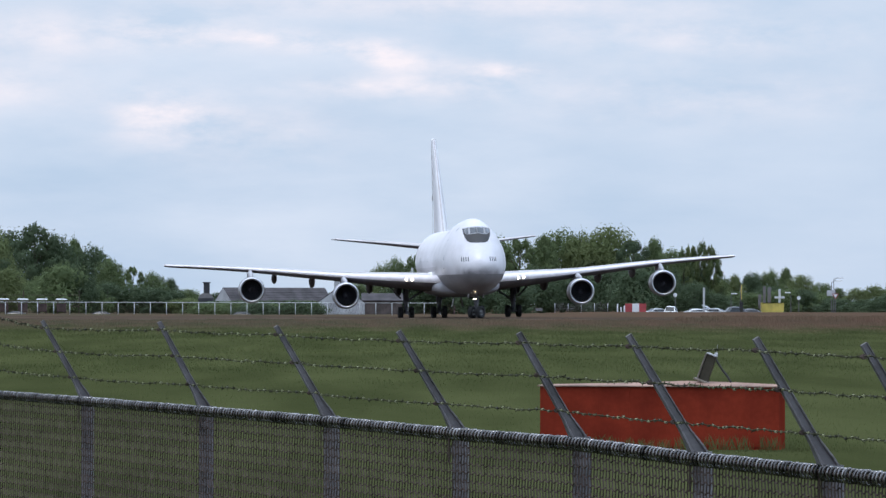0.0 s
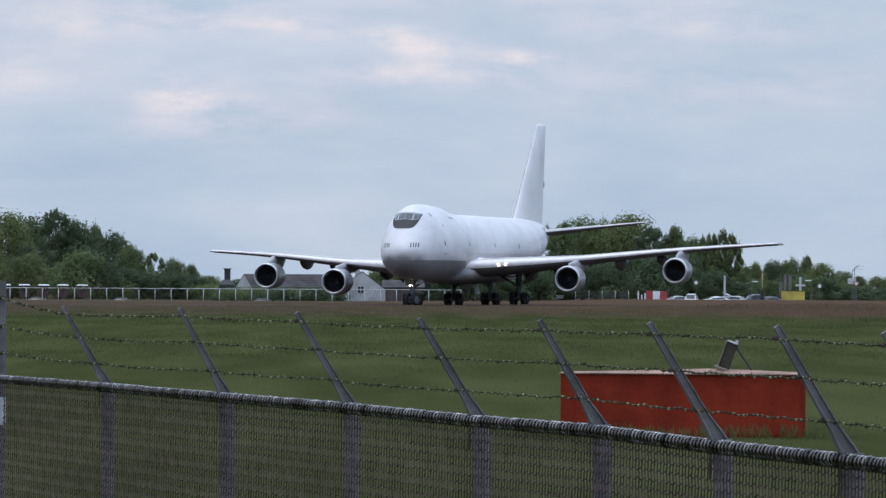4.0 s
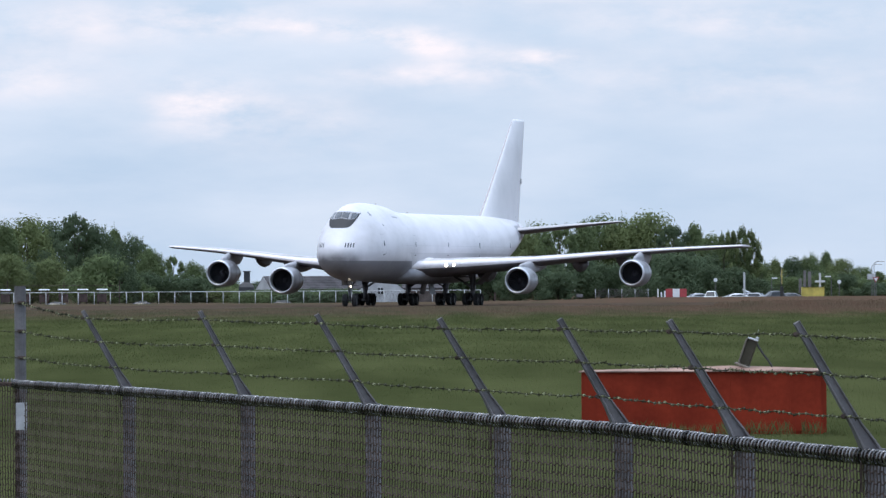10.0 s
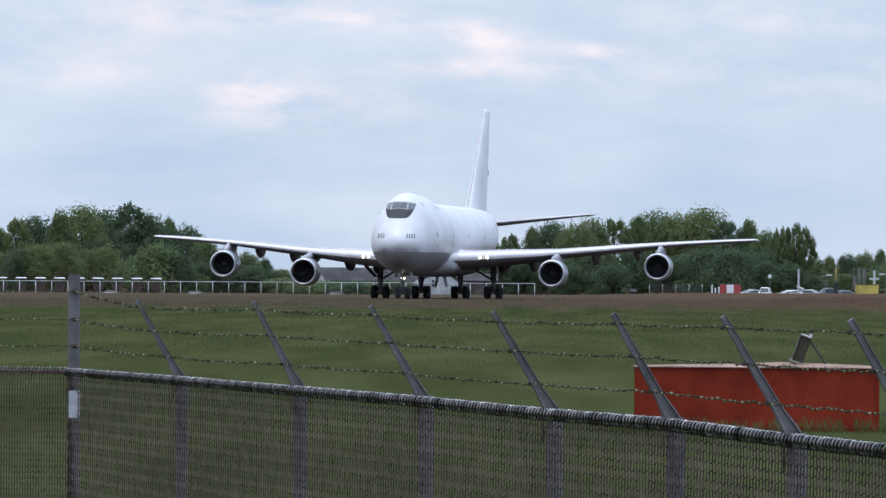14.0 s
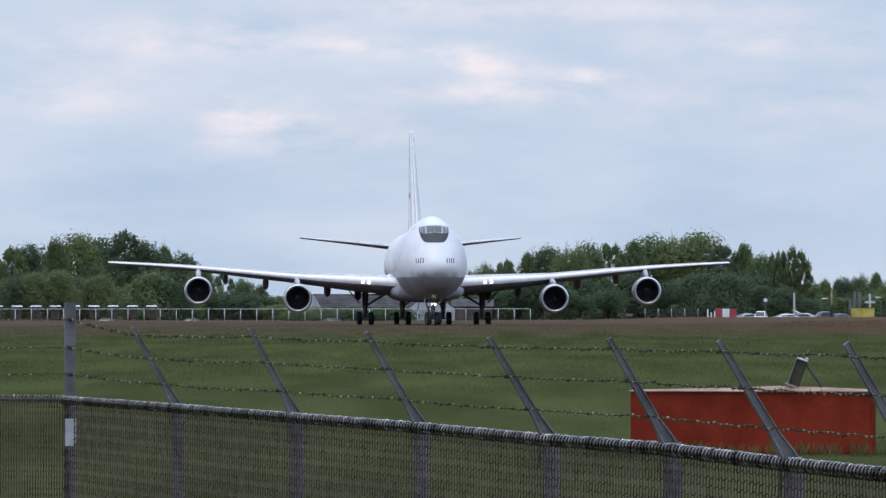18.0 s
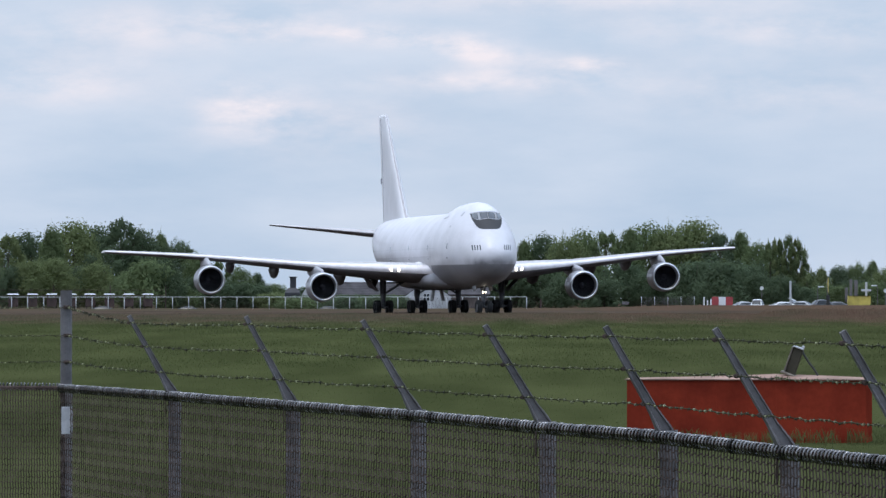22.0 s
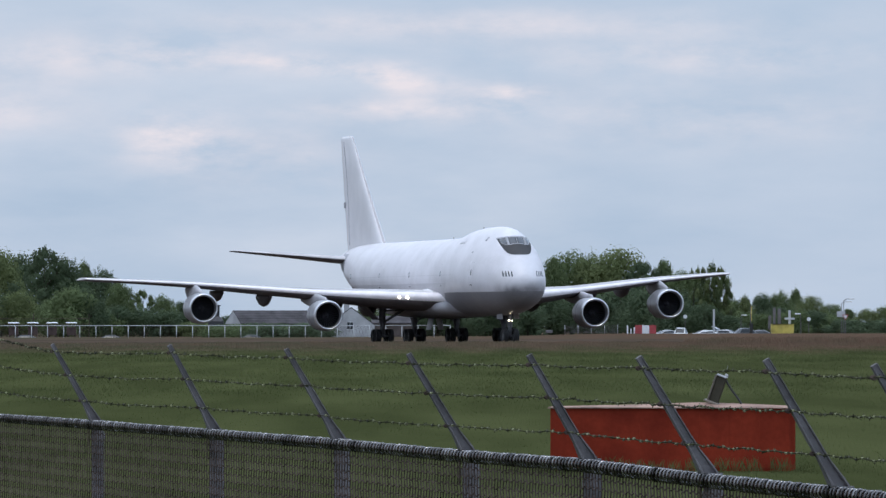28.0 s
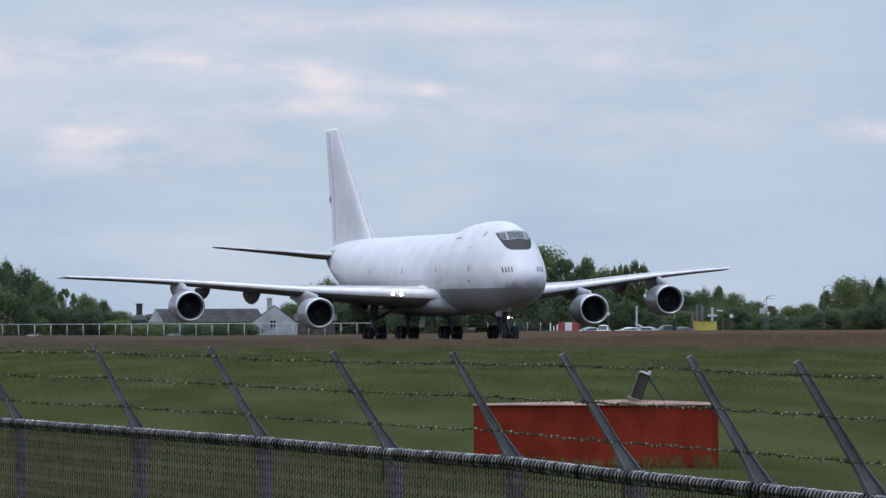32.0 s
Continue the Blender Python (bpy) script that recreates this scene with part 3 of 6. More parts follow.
def build_fence():
    fence = empty("chain_link_fence")
    tagged(fence, "grey chain link fence topped by three barbed wires on slanted arms", "fence")
    # slope of the post's bearing, height of the rail there, reach and rise of its arm
    posts = ((-0.0398, 0.727, 0.247, 0.435), (-0.0220, 0.731, 0.234, 0.436), (-0.0033, 0.735, 0.250, 0.423), (0.0160, 0.730, 0.256, 0.417), (0.0342, 0.735, 0.242, 0.416),
             (0.0523, 0.719, 0.266, 0.432), (0.0719, 0.712, 0.260, 0.438), (0.0891, 0.705, 0.267, 0.435), (0.1065, 0.70, 0.245, 0.435))
    wires = [[], [], []]

    def post(foot, top, label=""):
        bm = bmesh.new()
        add_tube(bm, (foot.x, foot.y, FOOT_Z - 0.3), (foot.x, foot.y, top), 0.034, seg=16)
        add_tube(bm, (foot.x, foot.y, RAIL_Z - 0.075), (foot.x, foot.y, RAIL_Z - 0.05), 0.038, seg=16)
        return part("post", bm, M_GALV, fence, label, smooth=False)

    corner = post(CORNER, 1.29, "taller straight corner post")
    bm = bmesh.new()
    add_box(bm, 0, 0, 0, 0.066, 0.006, 0.160, 0.002)
    part("plate", bm, M_PLATE, corner, "small blank white plate", at=Matrix.Translation((CORNER.x + 0.027, CORNER.y - 0.40, 0.529)))
    ends = [CORNER + Vector((0.0, -0.036, z)) for z in (1.192, 1.025, 0.868)]
    for k in range(3):
        wires[k].append(ends[k])
        bm = bmesh.new()
        add_tube(bm, ends[k] - ALONG * 0.02 + Vector((0.03, 0, 0)), ends[k] + ALONG * 0.02 - Vector((0.012, 0, 0)), 0.010, seg=8)
        part("wire_clip", bm, M_WIRE, corner)
    for u, rail_z, lean, rise in posts:
        f = on_fence(u)
        p = post(f, rail_z + 0.02)
        base = Vector((f.x, f.y, rail_z - 0.01))
        tip = base + OUT * lean + Vector((0, 0, rise))
        bm = bmesh.new()
        # a pressed steel arm: broad foot, narrow head, folded edges
        rings = []
        axis = (tip - base).normalized()
        wide = ALONG
        thick = axis.cross(wide).normalized()
        for k, w, t in ((-0.02, 0.034, 0.026), (0.10, 0.031, 0.023), (0.24, 0.0205, 0.0155), (0.6, 0.0165, 0.0125), (1.0, 0.0125, 0.0095)):
            c = base + (tip - base) * k
            rings.append([c + wide * w * x + thick * t * y for x, y in ((-1, -1), (1, -1.1), (1, -0.85), (0.55, -0.66), (0.55, 0.66), (1, 0.85), (1, 1.1), (-1, 1))])
        add_loft(bm, rings, cap0=True, cap1=True)
        part("arm", tidy(bm), M_GALV, p)
        for k, along in enumerate((0.935, 0.646, 0.331)):
            q = base + (tip - base) * along + thick * -0.020
            wires[k].append(q)
            bm = bmesh.new()
            add_tube(bm, q - ALONG * 0.013, q + ALONG * 0.013, 0.0085, seg=8)
            part("wire_clip", bm, M_WIRE, p)
        bm = bmesh.new()
        add_tube(bm, (f.x - 0.046, f.y - 0.02, rail_z - 0.12), (f.x - 0.046, f.y - 0.02, rail_z - 0.02), 0.0035, seg=6)
        part("tension_clip", bm, M_WIRE, p)
    for k in range(3):
        for i, (a, b) in enumerate(zip(wires[k], wires[k][1:])):
            barbed("barbed_wire", a, b, fence, 10 * k + i, max(0.062, 0.19 - 0.021 * i), max(0.9, 1.5 - 0.1 * i))
        barbed("barbed_wire", ends[k], ends[k] + WEST * 3.0 + Vector((0, 0, -0.01)), fence, 90 + k, 0.034, 0.75)
    # rail, bindings and mesh hang from post to post
    face = OUT * 0.043 - Vector((0, 0, 0.004))
    knots = [CORNER + face + Vector((0, 0, 0.7175))] + [on_fence(u) + face + Vector((0, 0, z)) for u, z, _l, _r in posts]
    for a, b in zip(knots, knots[1:]):
        rail = bmesh.new()
        add_tube(rail, a, b, 0.009, seg=12)
        part("top_rail", rail, M_WIRE, fence)
    rail = bmesh.new()
    add_tube(rail, knots[0], knots[0] + WEST * 3.0 + Vector((0, 0, 0.02)), 0.011, seg=12)
    part("top_rail", rail, M_WIRE, fence)
    reach = [(k - knots[0]).xy.length for k in knots]
    heights = tuple((d, k.z) for d, k in zip(reach, knots))
    coil("rail_binding", CORNER + face, ALONG, reach[-1], fence, heights)
    coil("rail_binding", CORNER, WEST, 3.0, fence, ((0.0, 0.7175), (3.0, 0.7375)), 0.022, 0.022)
    zigzag_mesh("wire_mesh", CORNER + OUT * 0.04, ALONG, reach[-1], fence, OUT, heights)
    zigzag_mesh("wire_mesh", CORNER + Vector((0, -0.04, 0)), WEST, 3.0, fence, Vector((0, -1, 0)), ((0.0, 0.7175), (3.0, 0.7375)), 0.0165, 0.0165, 0.0060, 0.0060)
    west_post = CORNER + WEST * 3.0
    post(west_post, RAIL_Z + 0.02)


build_fence()

# ---- orange cabinet in the grass ----


def build_cabinet():
    """A long low steel housing: painted front and sides, weathered lid, tilted panel on a foot, hose and aerial."""
    root = empty("equipment_housing", pose(5.10, 110.0, -1.12, 0, 0, -8))
    tagged(root, "long low faded orange housing standing in the grass", "housing")
    w, d, h = 3.93, 1.3, 1.02
    bm = bmesh.new()
    add_box(bm, 0, 0, h / 2 - 0.1, w, d, h + 0.2, 0.012)
    part("body", bm, M_ORANGE, root)
    for i in range(8):
        bm = bmesh.new()
        add_box(bm, -w / 2 + (i + 0.5) * w / 8, -d / 2 - 0.006, h / 2, w / 8 - 0.0015, 0.012, h - 0.06, 0.001)
        part("front_panel", bm, M_ORANGE, root)
    bm = bmesh.new()
    top = [(-w / 2 - 0.04, 0.0), (-w / 2 - 0.03, 0.006), (-0.6, 0.035), (0.4, 0.07), (1.15, 0.05), (w / 2 + 0.03, 0.012), (w / 2 + 0.04, 0.0)]
    rings = []
    for x, z in top:
        rings.append([Vector((x, y, h + k)) for y, k in ((-d / 2 - 0.05, -0.01), (-d / 2 - 0.05, 0.006), (-d * 0.25, 0.01 + 0.4 * z), (0.1, 0.012 + z), (d * 0.3, 0.01 + 0.4 * z), (d / 2 + 0.05, 0.006), (d / 2 + 0.05, -0.01))])
    add_loft(bm, rings, cap0=True, cap1=True)
    part("lid", tidy(bm), M_LID, root, "weathered pale pink lid")
    turn = pose(0.66, -0.05, h + 0.07, 0, 20, -10)
    bm = bmesh.new()
    add_box(bm, 0, 0, 0.24, 0.17, 0.07, 0.46, 0.012)
    panel = part("tilted_panel", bm, M_PANELMETAL, root, "dark olive tilted metal panel", at=turn)
    bm = bmesh.new()
    add_box(bm, -0.095, -0.02, 0.235, 0.022, 0.09, 0.45, 0.004)
    part("panel_edge", bm, M_PANEL, panel, "paler metal edge strip")
    bm = bmesh.new()
    add_box(bm, 0.0, -0.01, 0.475, 0.17, 0.10, 0.022, 0.004)
    part("panel_cap", bm, M_PLATE, panel, "bright top edge")
    bm = bmesh.new()
    add_box(bm, -0.02, 0, 0.01, 0.25, 0.2, 0.035, 0.01)
    part("foot", bm, M_PANEL, panel)
    bm = bmesh.new()
    add_box(bm, 0.06, 0, 0.50, 0.05, 0.05, 0.055, 0.012)
    add_tube(bm, (0.05, 0, 0.52), (0.03, 0, 0.66), 0.003, seg=8)
    part("aerial", bm, M_PLATE, panel, "small white head with a thin aerial")
    bm = bmesh.new()
    pts = [Vector((0.85, -0.08, h + 0.50)), Vector((0.90, -0.08, h + 0.40)), Vector((0.98, -0.08, h + 0.27)), Vector((1.06, -0.08, h + 0.17)), Vector((1.13, -0.08, h + 0.06))]
    for p, q in zip(pts, pts[1:]):
        add_tube(bm, p, q, 0.018, seg=8)
    part("hose", bm, M_BLACK, root, "black hose")


build_cabinet()

# ---- airliner ----
AFT0 = 33.5      # the main wheels' station behind the nose
# station, half width, height of the widest point, keel, crown, narrowing of the crown
HULL = (
    (-2.58, 0.05, 4.55, 4.50, 4.60, 0.0), (-2.42, 0.74, 4.57, 3.92, 5.30, 0.0), (-2.1, 1.22, 4.60, 3.42, 5.76, 0.0), (-1.6, 1.63, 4.65, 3.06, 6.30, 0.0), (-1.0, 1.94, 4.71, 2.82, 6.86, 0.02), (0.0, 2.28, 4.79, 2.57, 7.72, 0.08),
    (1.0, 2.55, 4.88, 2.39, 8.61, 0.15), (2.1, 2.78, 4.99, 2.26, 9.18, 0.23), (3.3, 2.96, 5.09, 2.17, 9.49, 0.26), (5.2, 3.12, 5.20, 2.11, 9.62, 0.27), (7.2, 3.22, 5.30, 2.10, 9.66, 0.25), (10.2, 3.25, 5.37, 2.10, 9.61, 0.20),
    (13.2, 3.25, 5.37, 2.10, 9.46, 0.13), (16.2, 3.25, 5.37, 2.10, 9.08, 0.07), (19.2, 3.25, 5.37, 2.10, 8.88, 0.02), (21.7, 3.25, 5.37, 2.10, 8.84, 0.0), (30.0, 3.25, 5.37, 2.08, 8.83, 0.0), (40.0, 3.25, 5.37, 2.10, 8.82, 0.0),
    (47.0, 3.24, 5.40, 2.20, 8.82, 0.0), (52.0, 3.08, 5.60, 2.95, 8.82, 0.0), (57.0, 2.62, 6.05, 4.05, 8.78, 0.0), (61.0, 2.08, 6.55, 5.00, 8.68, 0.0), (65.0, 1.40, 7.00, 5.95, 8.48, 0.0), (67.5, 0.85, 7.30, 6.65, 8.20, 0.0), (68.6, 0.35, 7.45, 7.15, 7.80, 0.0))
NOSE, GEAR_SHIFT, NOSE_GEAR_AT = -2.58, -3.4, 3.5


def hull_point(a, phi, lift=0.0):
    """The skin at a station and an angle (0: widest line on the east side, 90: crown), in the airliner's space."""
    w, zw, zb, zt, nar = smooth_table(HULL, a)
    c, s = math.cos(phi), math.sin(phi)
    if s >= 0:
        x, z = w * c * (1 - nar * s * s), zw + (zt - zw) * s
    else:
        x, z = w * c, zw + (zw - zb) * s
    p = Vector((x, a - AFT0, z))
    if lift:
        n = Vector((c / max(w, 0.1), 0, s / max(zt - zw if s >= 0 else zw - zb, 0.1))).normalized()
        if a < 7:
            n = (n + Vector((0, -0.9 * (7 - a) / 9, 0))).normalized()
        p += n * lift
    return p


def skin_patch(name, a_of, phis, n, mat, parent, label="", lift=0.012):
    """A patch that lies on the hull: for each angle the stations from a_of(phi)[0] to a_of(phi)[1]."""
    bm = bmesh.new()
    rows = []
    for ph in phis:
        a0, a1 = a_of(ph)
        rows.append([hull_point(a0 + (a1 - a0) * k / n, ph, lift) for k in range(n + 1)])
    back = [[p + (Vector((0, p.y, 5.5)) - p).normalized() * 0.03 for p in r] for r in (rows[0], rows[-1])]
    add_loft(bm, [back[0]] + rows + [back[1]], close=False)
    return part(name, tidy(bm), mat, parent, label, smooth=True)


def nose_at(x, z):
    """The station at which the nose's upper skin passes the given sideways place and height."""
    def height(a):
        w, zw, zb, zt, nar = smooth_table(HULL, a)
        if abs(x) >= w:
            return -1.0
        lo, hi = 0.0, math.pi / 2
        for _ in range(26):
            m = (lo + hi) / 2
            if w * math.cos(m) * (1 - nar * math.sin(m) ** 2) > abs(x):
                lo = m
            else:
                hi = m
        return zw + (zt - zw) * math.sin(lo)

    lo, hi = NOSE + 0.2, NOSE + 10.5
    for _ in range(26):
        m = (lo + hi) / 2
        if height(m) < z:
            lo = m
        else:
            hi = m
    return hi


def front_patch(name, low, top, x0, x1, nx, nz, mat, parent, label="", lift=0.015):
    """A patch on the nose, laid out in sideways place and height."""
    bm = bmesh.new()
    rows = []
    for i in range(nx + 1):
        x = x0 + (x1 - x0) * i / nx
        row = []
        for k in range(nz + 1):
            z = low(x) + (top(x) - low(x)) * k / nz
            p = Vector((x, nose_at(x, z) - AFT0, z))
            e = 0.05
            px = Vector((x + e, nose_at(x + e, z) - AFT0, z))
            pz = Vector((x, nose_at(x, z + e) - AFT0, z + e))
            n = (px - p).cross(pz - p).normalized()
            if n.y > 0:
                n = -n
            row.append(p + n * lift)
        rows.append(row)
    inner = Vector((0, 8 - AFT0, 6.0))
    back = [[p + (inner - p).normalized() * 0.04 for p in r] for r in (rows[0], rows[-1])]
    add_loft(bm, [back[0]] + rows + [back[1]], close=False)
    return part(name, tidy(bm), mat, parent, label, smooth=True)


def build_hull(root):
    bm = bmesh.new()
    st = [NOSE + k for k in [0.0, 0.08, 0.2, 0.35, 0.55, 0.8] + [1.0 + 0.3 * i for i in range(30)]] + [7.7 + 0.75 * i for i in range(23)] + [25 + 2 * i for i in range(11)] + [47 + 1.0 * i for i in range(22)] + [68.6]
    rings = [[hull_point(a, 2 * math.pi * i / 64) for i in range(64)] for a in st]
    add_loft(bm, rings, cap0=True, cap1=True)
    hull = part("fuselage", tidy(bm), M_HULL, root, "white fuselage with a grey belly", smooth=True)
    # tail cone outlet
    bm = bmesh.new()
    spin(bm, [(68.55 - AFT0, 0.30), (69.4 - AFT0, 0.24), (69.4 - AFT0, 0.18), (69.0 - AFT0, 0.17)], 20, "y", (0, 0, 7.48))
    part("tail_outlet", tidy(bm), M_STRUT, hull, "grey tail outlet", smooth=True)
    # cockpit: dark mask, panes and frames, laid out as one sees them from ahead (sideways, height)
    r = math.radians

    def low(x):
        k = abs(x) / 1.32
        return 7.20 + 0.92 * k**6

    def top(x):
        return 8.74 - 0.16 * (abs(x) / 1.32) ** 2

    def sill(x):
        return low(x) + (top(x) - low(x)) * (0.61 - 0.10 * abs(x) / 1.32)

    front_patch("antiglare_mask", low, top, -1.32, 1.32, 30, 8, M_MASK, hull, "matt dark mask under the cockpit windows", 0.015)
    for x0, x1 in ((0.05, 0.62), (0.86, 1.23)):
        for s_ in (1, -1):
            front_patch("cockpit_pane", lambda x: sill(x) + 0.04, lambda x: top(x) - 0.07, min(s_ * x0, s_ * x1), max(s_ * x0, s_ * x1), 6, 4, M_SIDEPANE if x0 > 0.9 else M_GLASS, hull, lift=0.03)
    front_patch("window_brow", lambda x: top(x) - 0.06, lambda x: top(x) + 0.04, -1.32, 1.32, 24, 2, M_PANEBAR, hull, lift=0.035)
    front_patch("window_sill", lambda x: sill(x) - 0.02, lambda x: sill(x) + 0.035, -1.25, 1.25, 24, 2, M_PANEBAR, hull, lift=0.035)
    for x in (0.0, 0.74, -0.74):
        front_patch("window_bar", sill, top, x - (0.03 if x == 0 else 0.10), x + (0.03 if x == 0 else 0.10), 1, 4, M_PANEBAR, hull, lift=0.038)
    # four small windows on either side of the nose
    for side in (1, -1):
        for x in (1.07, 1.28, 1.48, 1.67):
            front_patch("nose_window", lambda q: 5.36, lambda q: 5.80, side * x - 0.045, side * x + 0.045, 2, 3, M_GLASS, hull, lift=0.014)
        # cabin doors with a dark pane, upper deck door, cargo hatches
        for a in (4.2, 15.0, 27.2, 39.4, 52.6):
            w0, zw, zb, zt, nar = smooth_table(HULL, a)

            def ang(z, zw=zw, zt=zt, zb=zb):
                return math.asin(max(-1, min(1, (z - zw) / ((zt - zw) if z > zw else (zw - zb)))))

            def put(name, a0, a1, z0, z1, mat, lift, label=""):
                phs = [ang(z0) + (ang(z1) - ang(z0)) * k / 5 for k in range(6)]
                if side < 0:
                    phs = [math.pi - p for p in phs]
                return skin_patch(name, lambda ph: (a0, a1), phs, 2, mat, hull, label, lift)

            for nm, a0, a1, z0, z1 in (("door_seam", a, a + 0.05, 4.75, 6.65), ("door_seam", a + 1.07, a + 1.12, 4.75, 6.65), ("door_seam", a + 0.05, a + 1.07, 6.6, 6.65), ("door_sill", a + 0.05, a + 1.07, 4.70, 4.80)):
                put(nm, a0, a1, z0, z1, M_SEAM, 0.009)
            put("door_window", a + 0.46, a + 0.70, 5.5, 6.0, M_GLASS, 0.012, "small dark door window")
            put("door_handle", a + 0.3, a + 0.8, 4.66, 4.74, M_MASK, 0.013)
        # two small darker marks and one long grey patch on the upper deck side
        for a, z, wide, tall in ((4.3, 8.42, 0.45, 0.34), (6.0, 7.45, 0.3, 0.16), (10.8, 8.3, 1.8, 0.3)):
            w0, zw, zb, zt, nar = smooth_table(HULL, a)
            p0, p1 = math.asin((z - zw) / (zt - zw)), math.asin((z + tall - zw) / (zt - zw))
            phs = [p0, (p0 + p1) / 2, p1] if side > 0 else [math.pi - p0, math.pi - (p0 + p1) / 2, math.pi - p1]
            skin_patch("deck_mark", lambda ph, a=a, wide=wide: (a, a + wide), phs, 3, M_SEAM if wide > 1 else M_LINE, hull, lift=0.01)
    # joint round the tail section and stains beside the tailplane
    skin_patch("tail_joint", lambda ph: (63.0, 63.3), [2 * math.pi * k / 40 for k in range(41)], 1, M_STRUT, hull, "dark joint round the tail", 0.01)
    for side in (1, -1):
        phs = [r(k) if side > 0 else math.pi - r(k) for k in (0, 8, 16, 24, 32, 40)]
        skin_patch("tailplane_plate", lambda ph: (59.4, 62.6), phs, 4, M_LINE, hull, "scuffed grey plate at the tailplane root", 0.008)
    # short aerials on the crown
    for a in (12.5, 24.0):
        z = smooth_table(HULL, a)[3]
        bm = bmesh.new()
        add_loft(bm, [[Vector((x, y + a - AFT0 + k * 0.5, z - 0.03 + k)) for x, y in ((-0.03, 0), (0, -0.16), (0.03, 0), (0, 0.3))] for k in (0.0, 0.2)], cap1=True)
        part("aerial", tidy(bm), M_FRAME, hull)
    return hull


def foil(chord, thick, n=14, rise=0.0):
    """A closed wing section from the leading to the trailing edge and back: (along, up)."""
    up, low = [], []
    for i in range(n + 1):
        k = 0.5 * (1 - math.cos(math.pi * i / n))
        t = 5 * thick * (0.2969 * math.sqrt(k) - 0.126 * k - 0.3516 * k * k + 0.2843 * k**3 - 0.1015 * k**4)
        camber = 0.015 * math.sin(math.pi * k) + rise * math.exp(-12 * k)
        up.append((k * chord, (camber + t) * chord))
        low.append((k * chord, (camber - t) * chord))
    return up + low[-2:0:-1]


# sideways, leading edge station, chord, height of the leading edge, thickness, twist in degrees
WING = ((2.6, 16.0, 18.5, 3.55, 0.105, 2.4), (3.4, 16.8, 17.5, 3.58, 0.105, 2.4), (7.0, 20.7, 14.3, 3.80, 0.11, 2.2), (11.94, 25.95, 10.2, 4.18, 0.10, 1.6), (16.5, 29.8, 8.8, 4.62, 0.095, 1.2), (21.18, 33.7, 7.5, 5.08, 0.08, 0.9), (26.0, 37.75, 6.3, 5.43, 0.07, 0.6), (29.4, 40.6, 5.5, 5.64, 0.06, 0.5), (29.82, 41.2, 4.8, 5.68, 0.05, 0.5))


def wing_ring(row, side, table_n=14):
    l, a, c, z, t, tw = row
    ring = []
    s = math.sin(math.radians(tw))
    for k, u in foil(c, t, table_n, 0.012):
        ring.append(Vector((side * l, a + k - AFT0, z - 0.006 * c + u - k * s * 0.95)))
    return ring


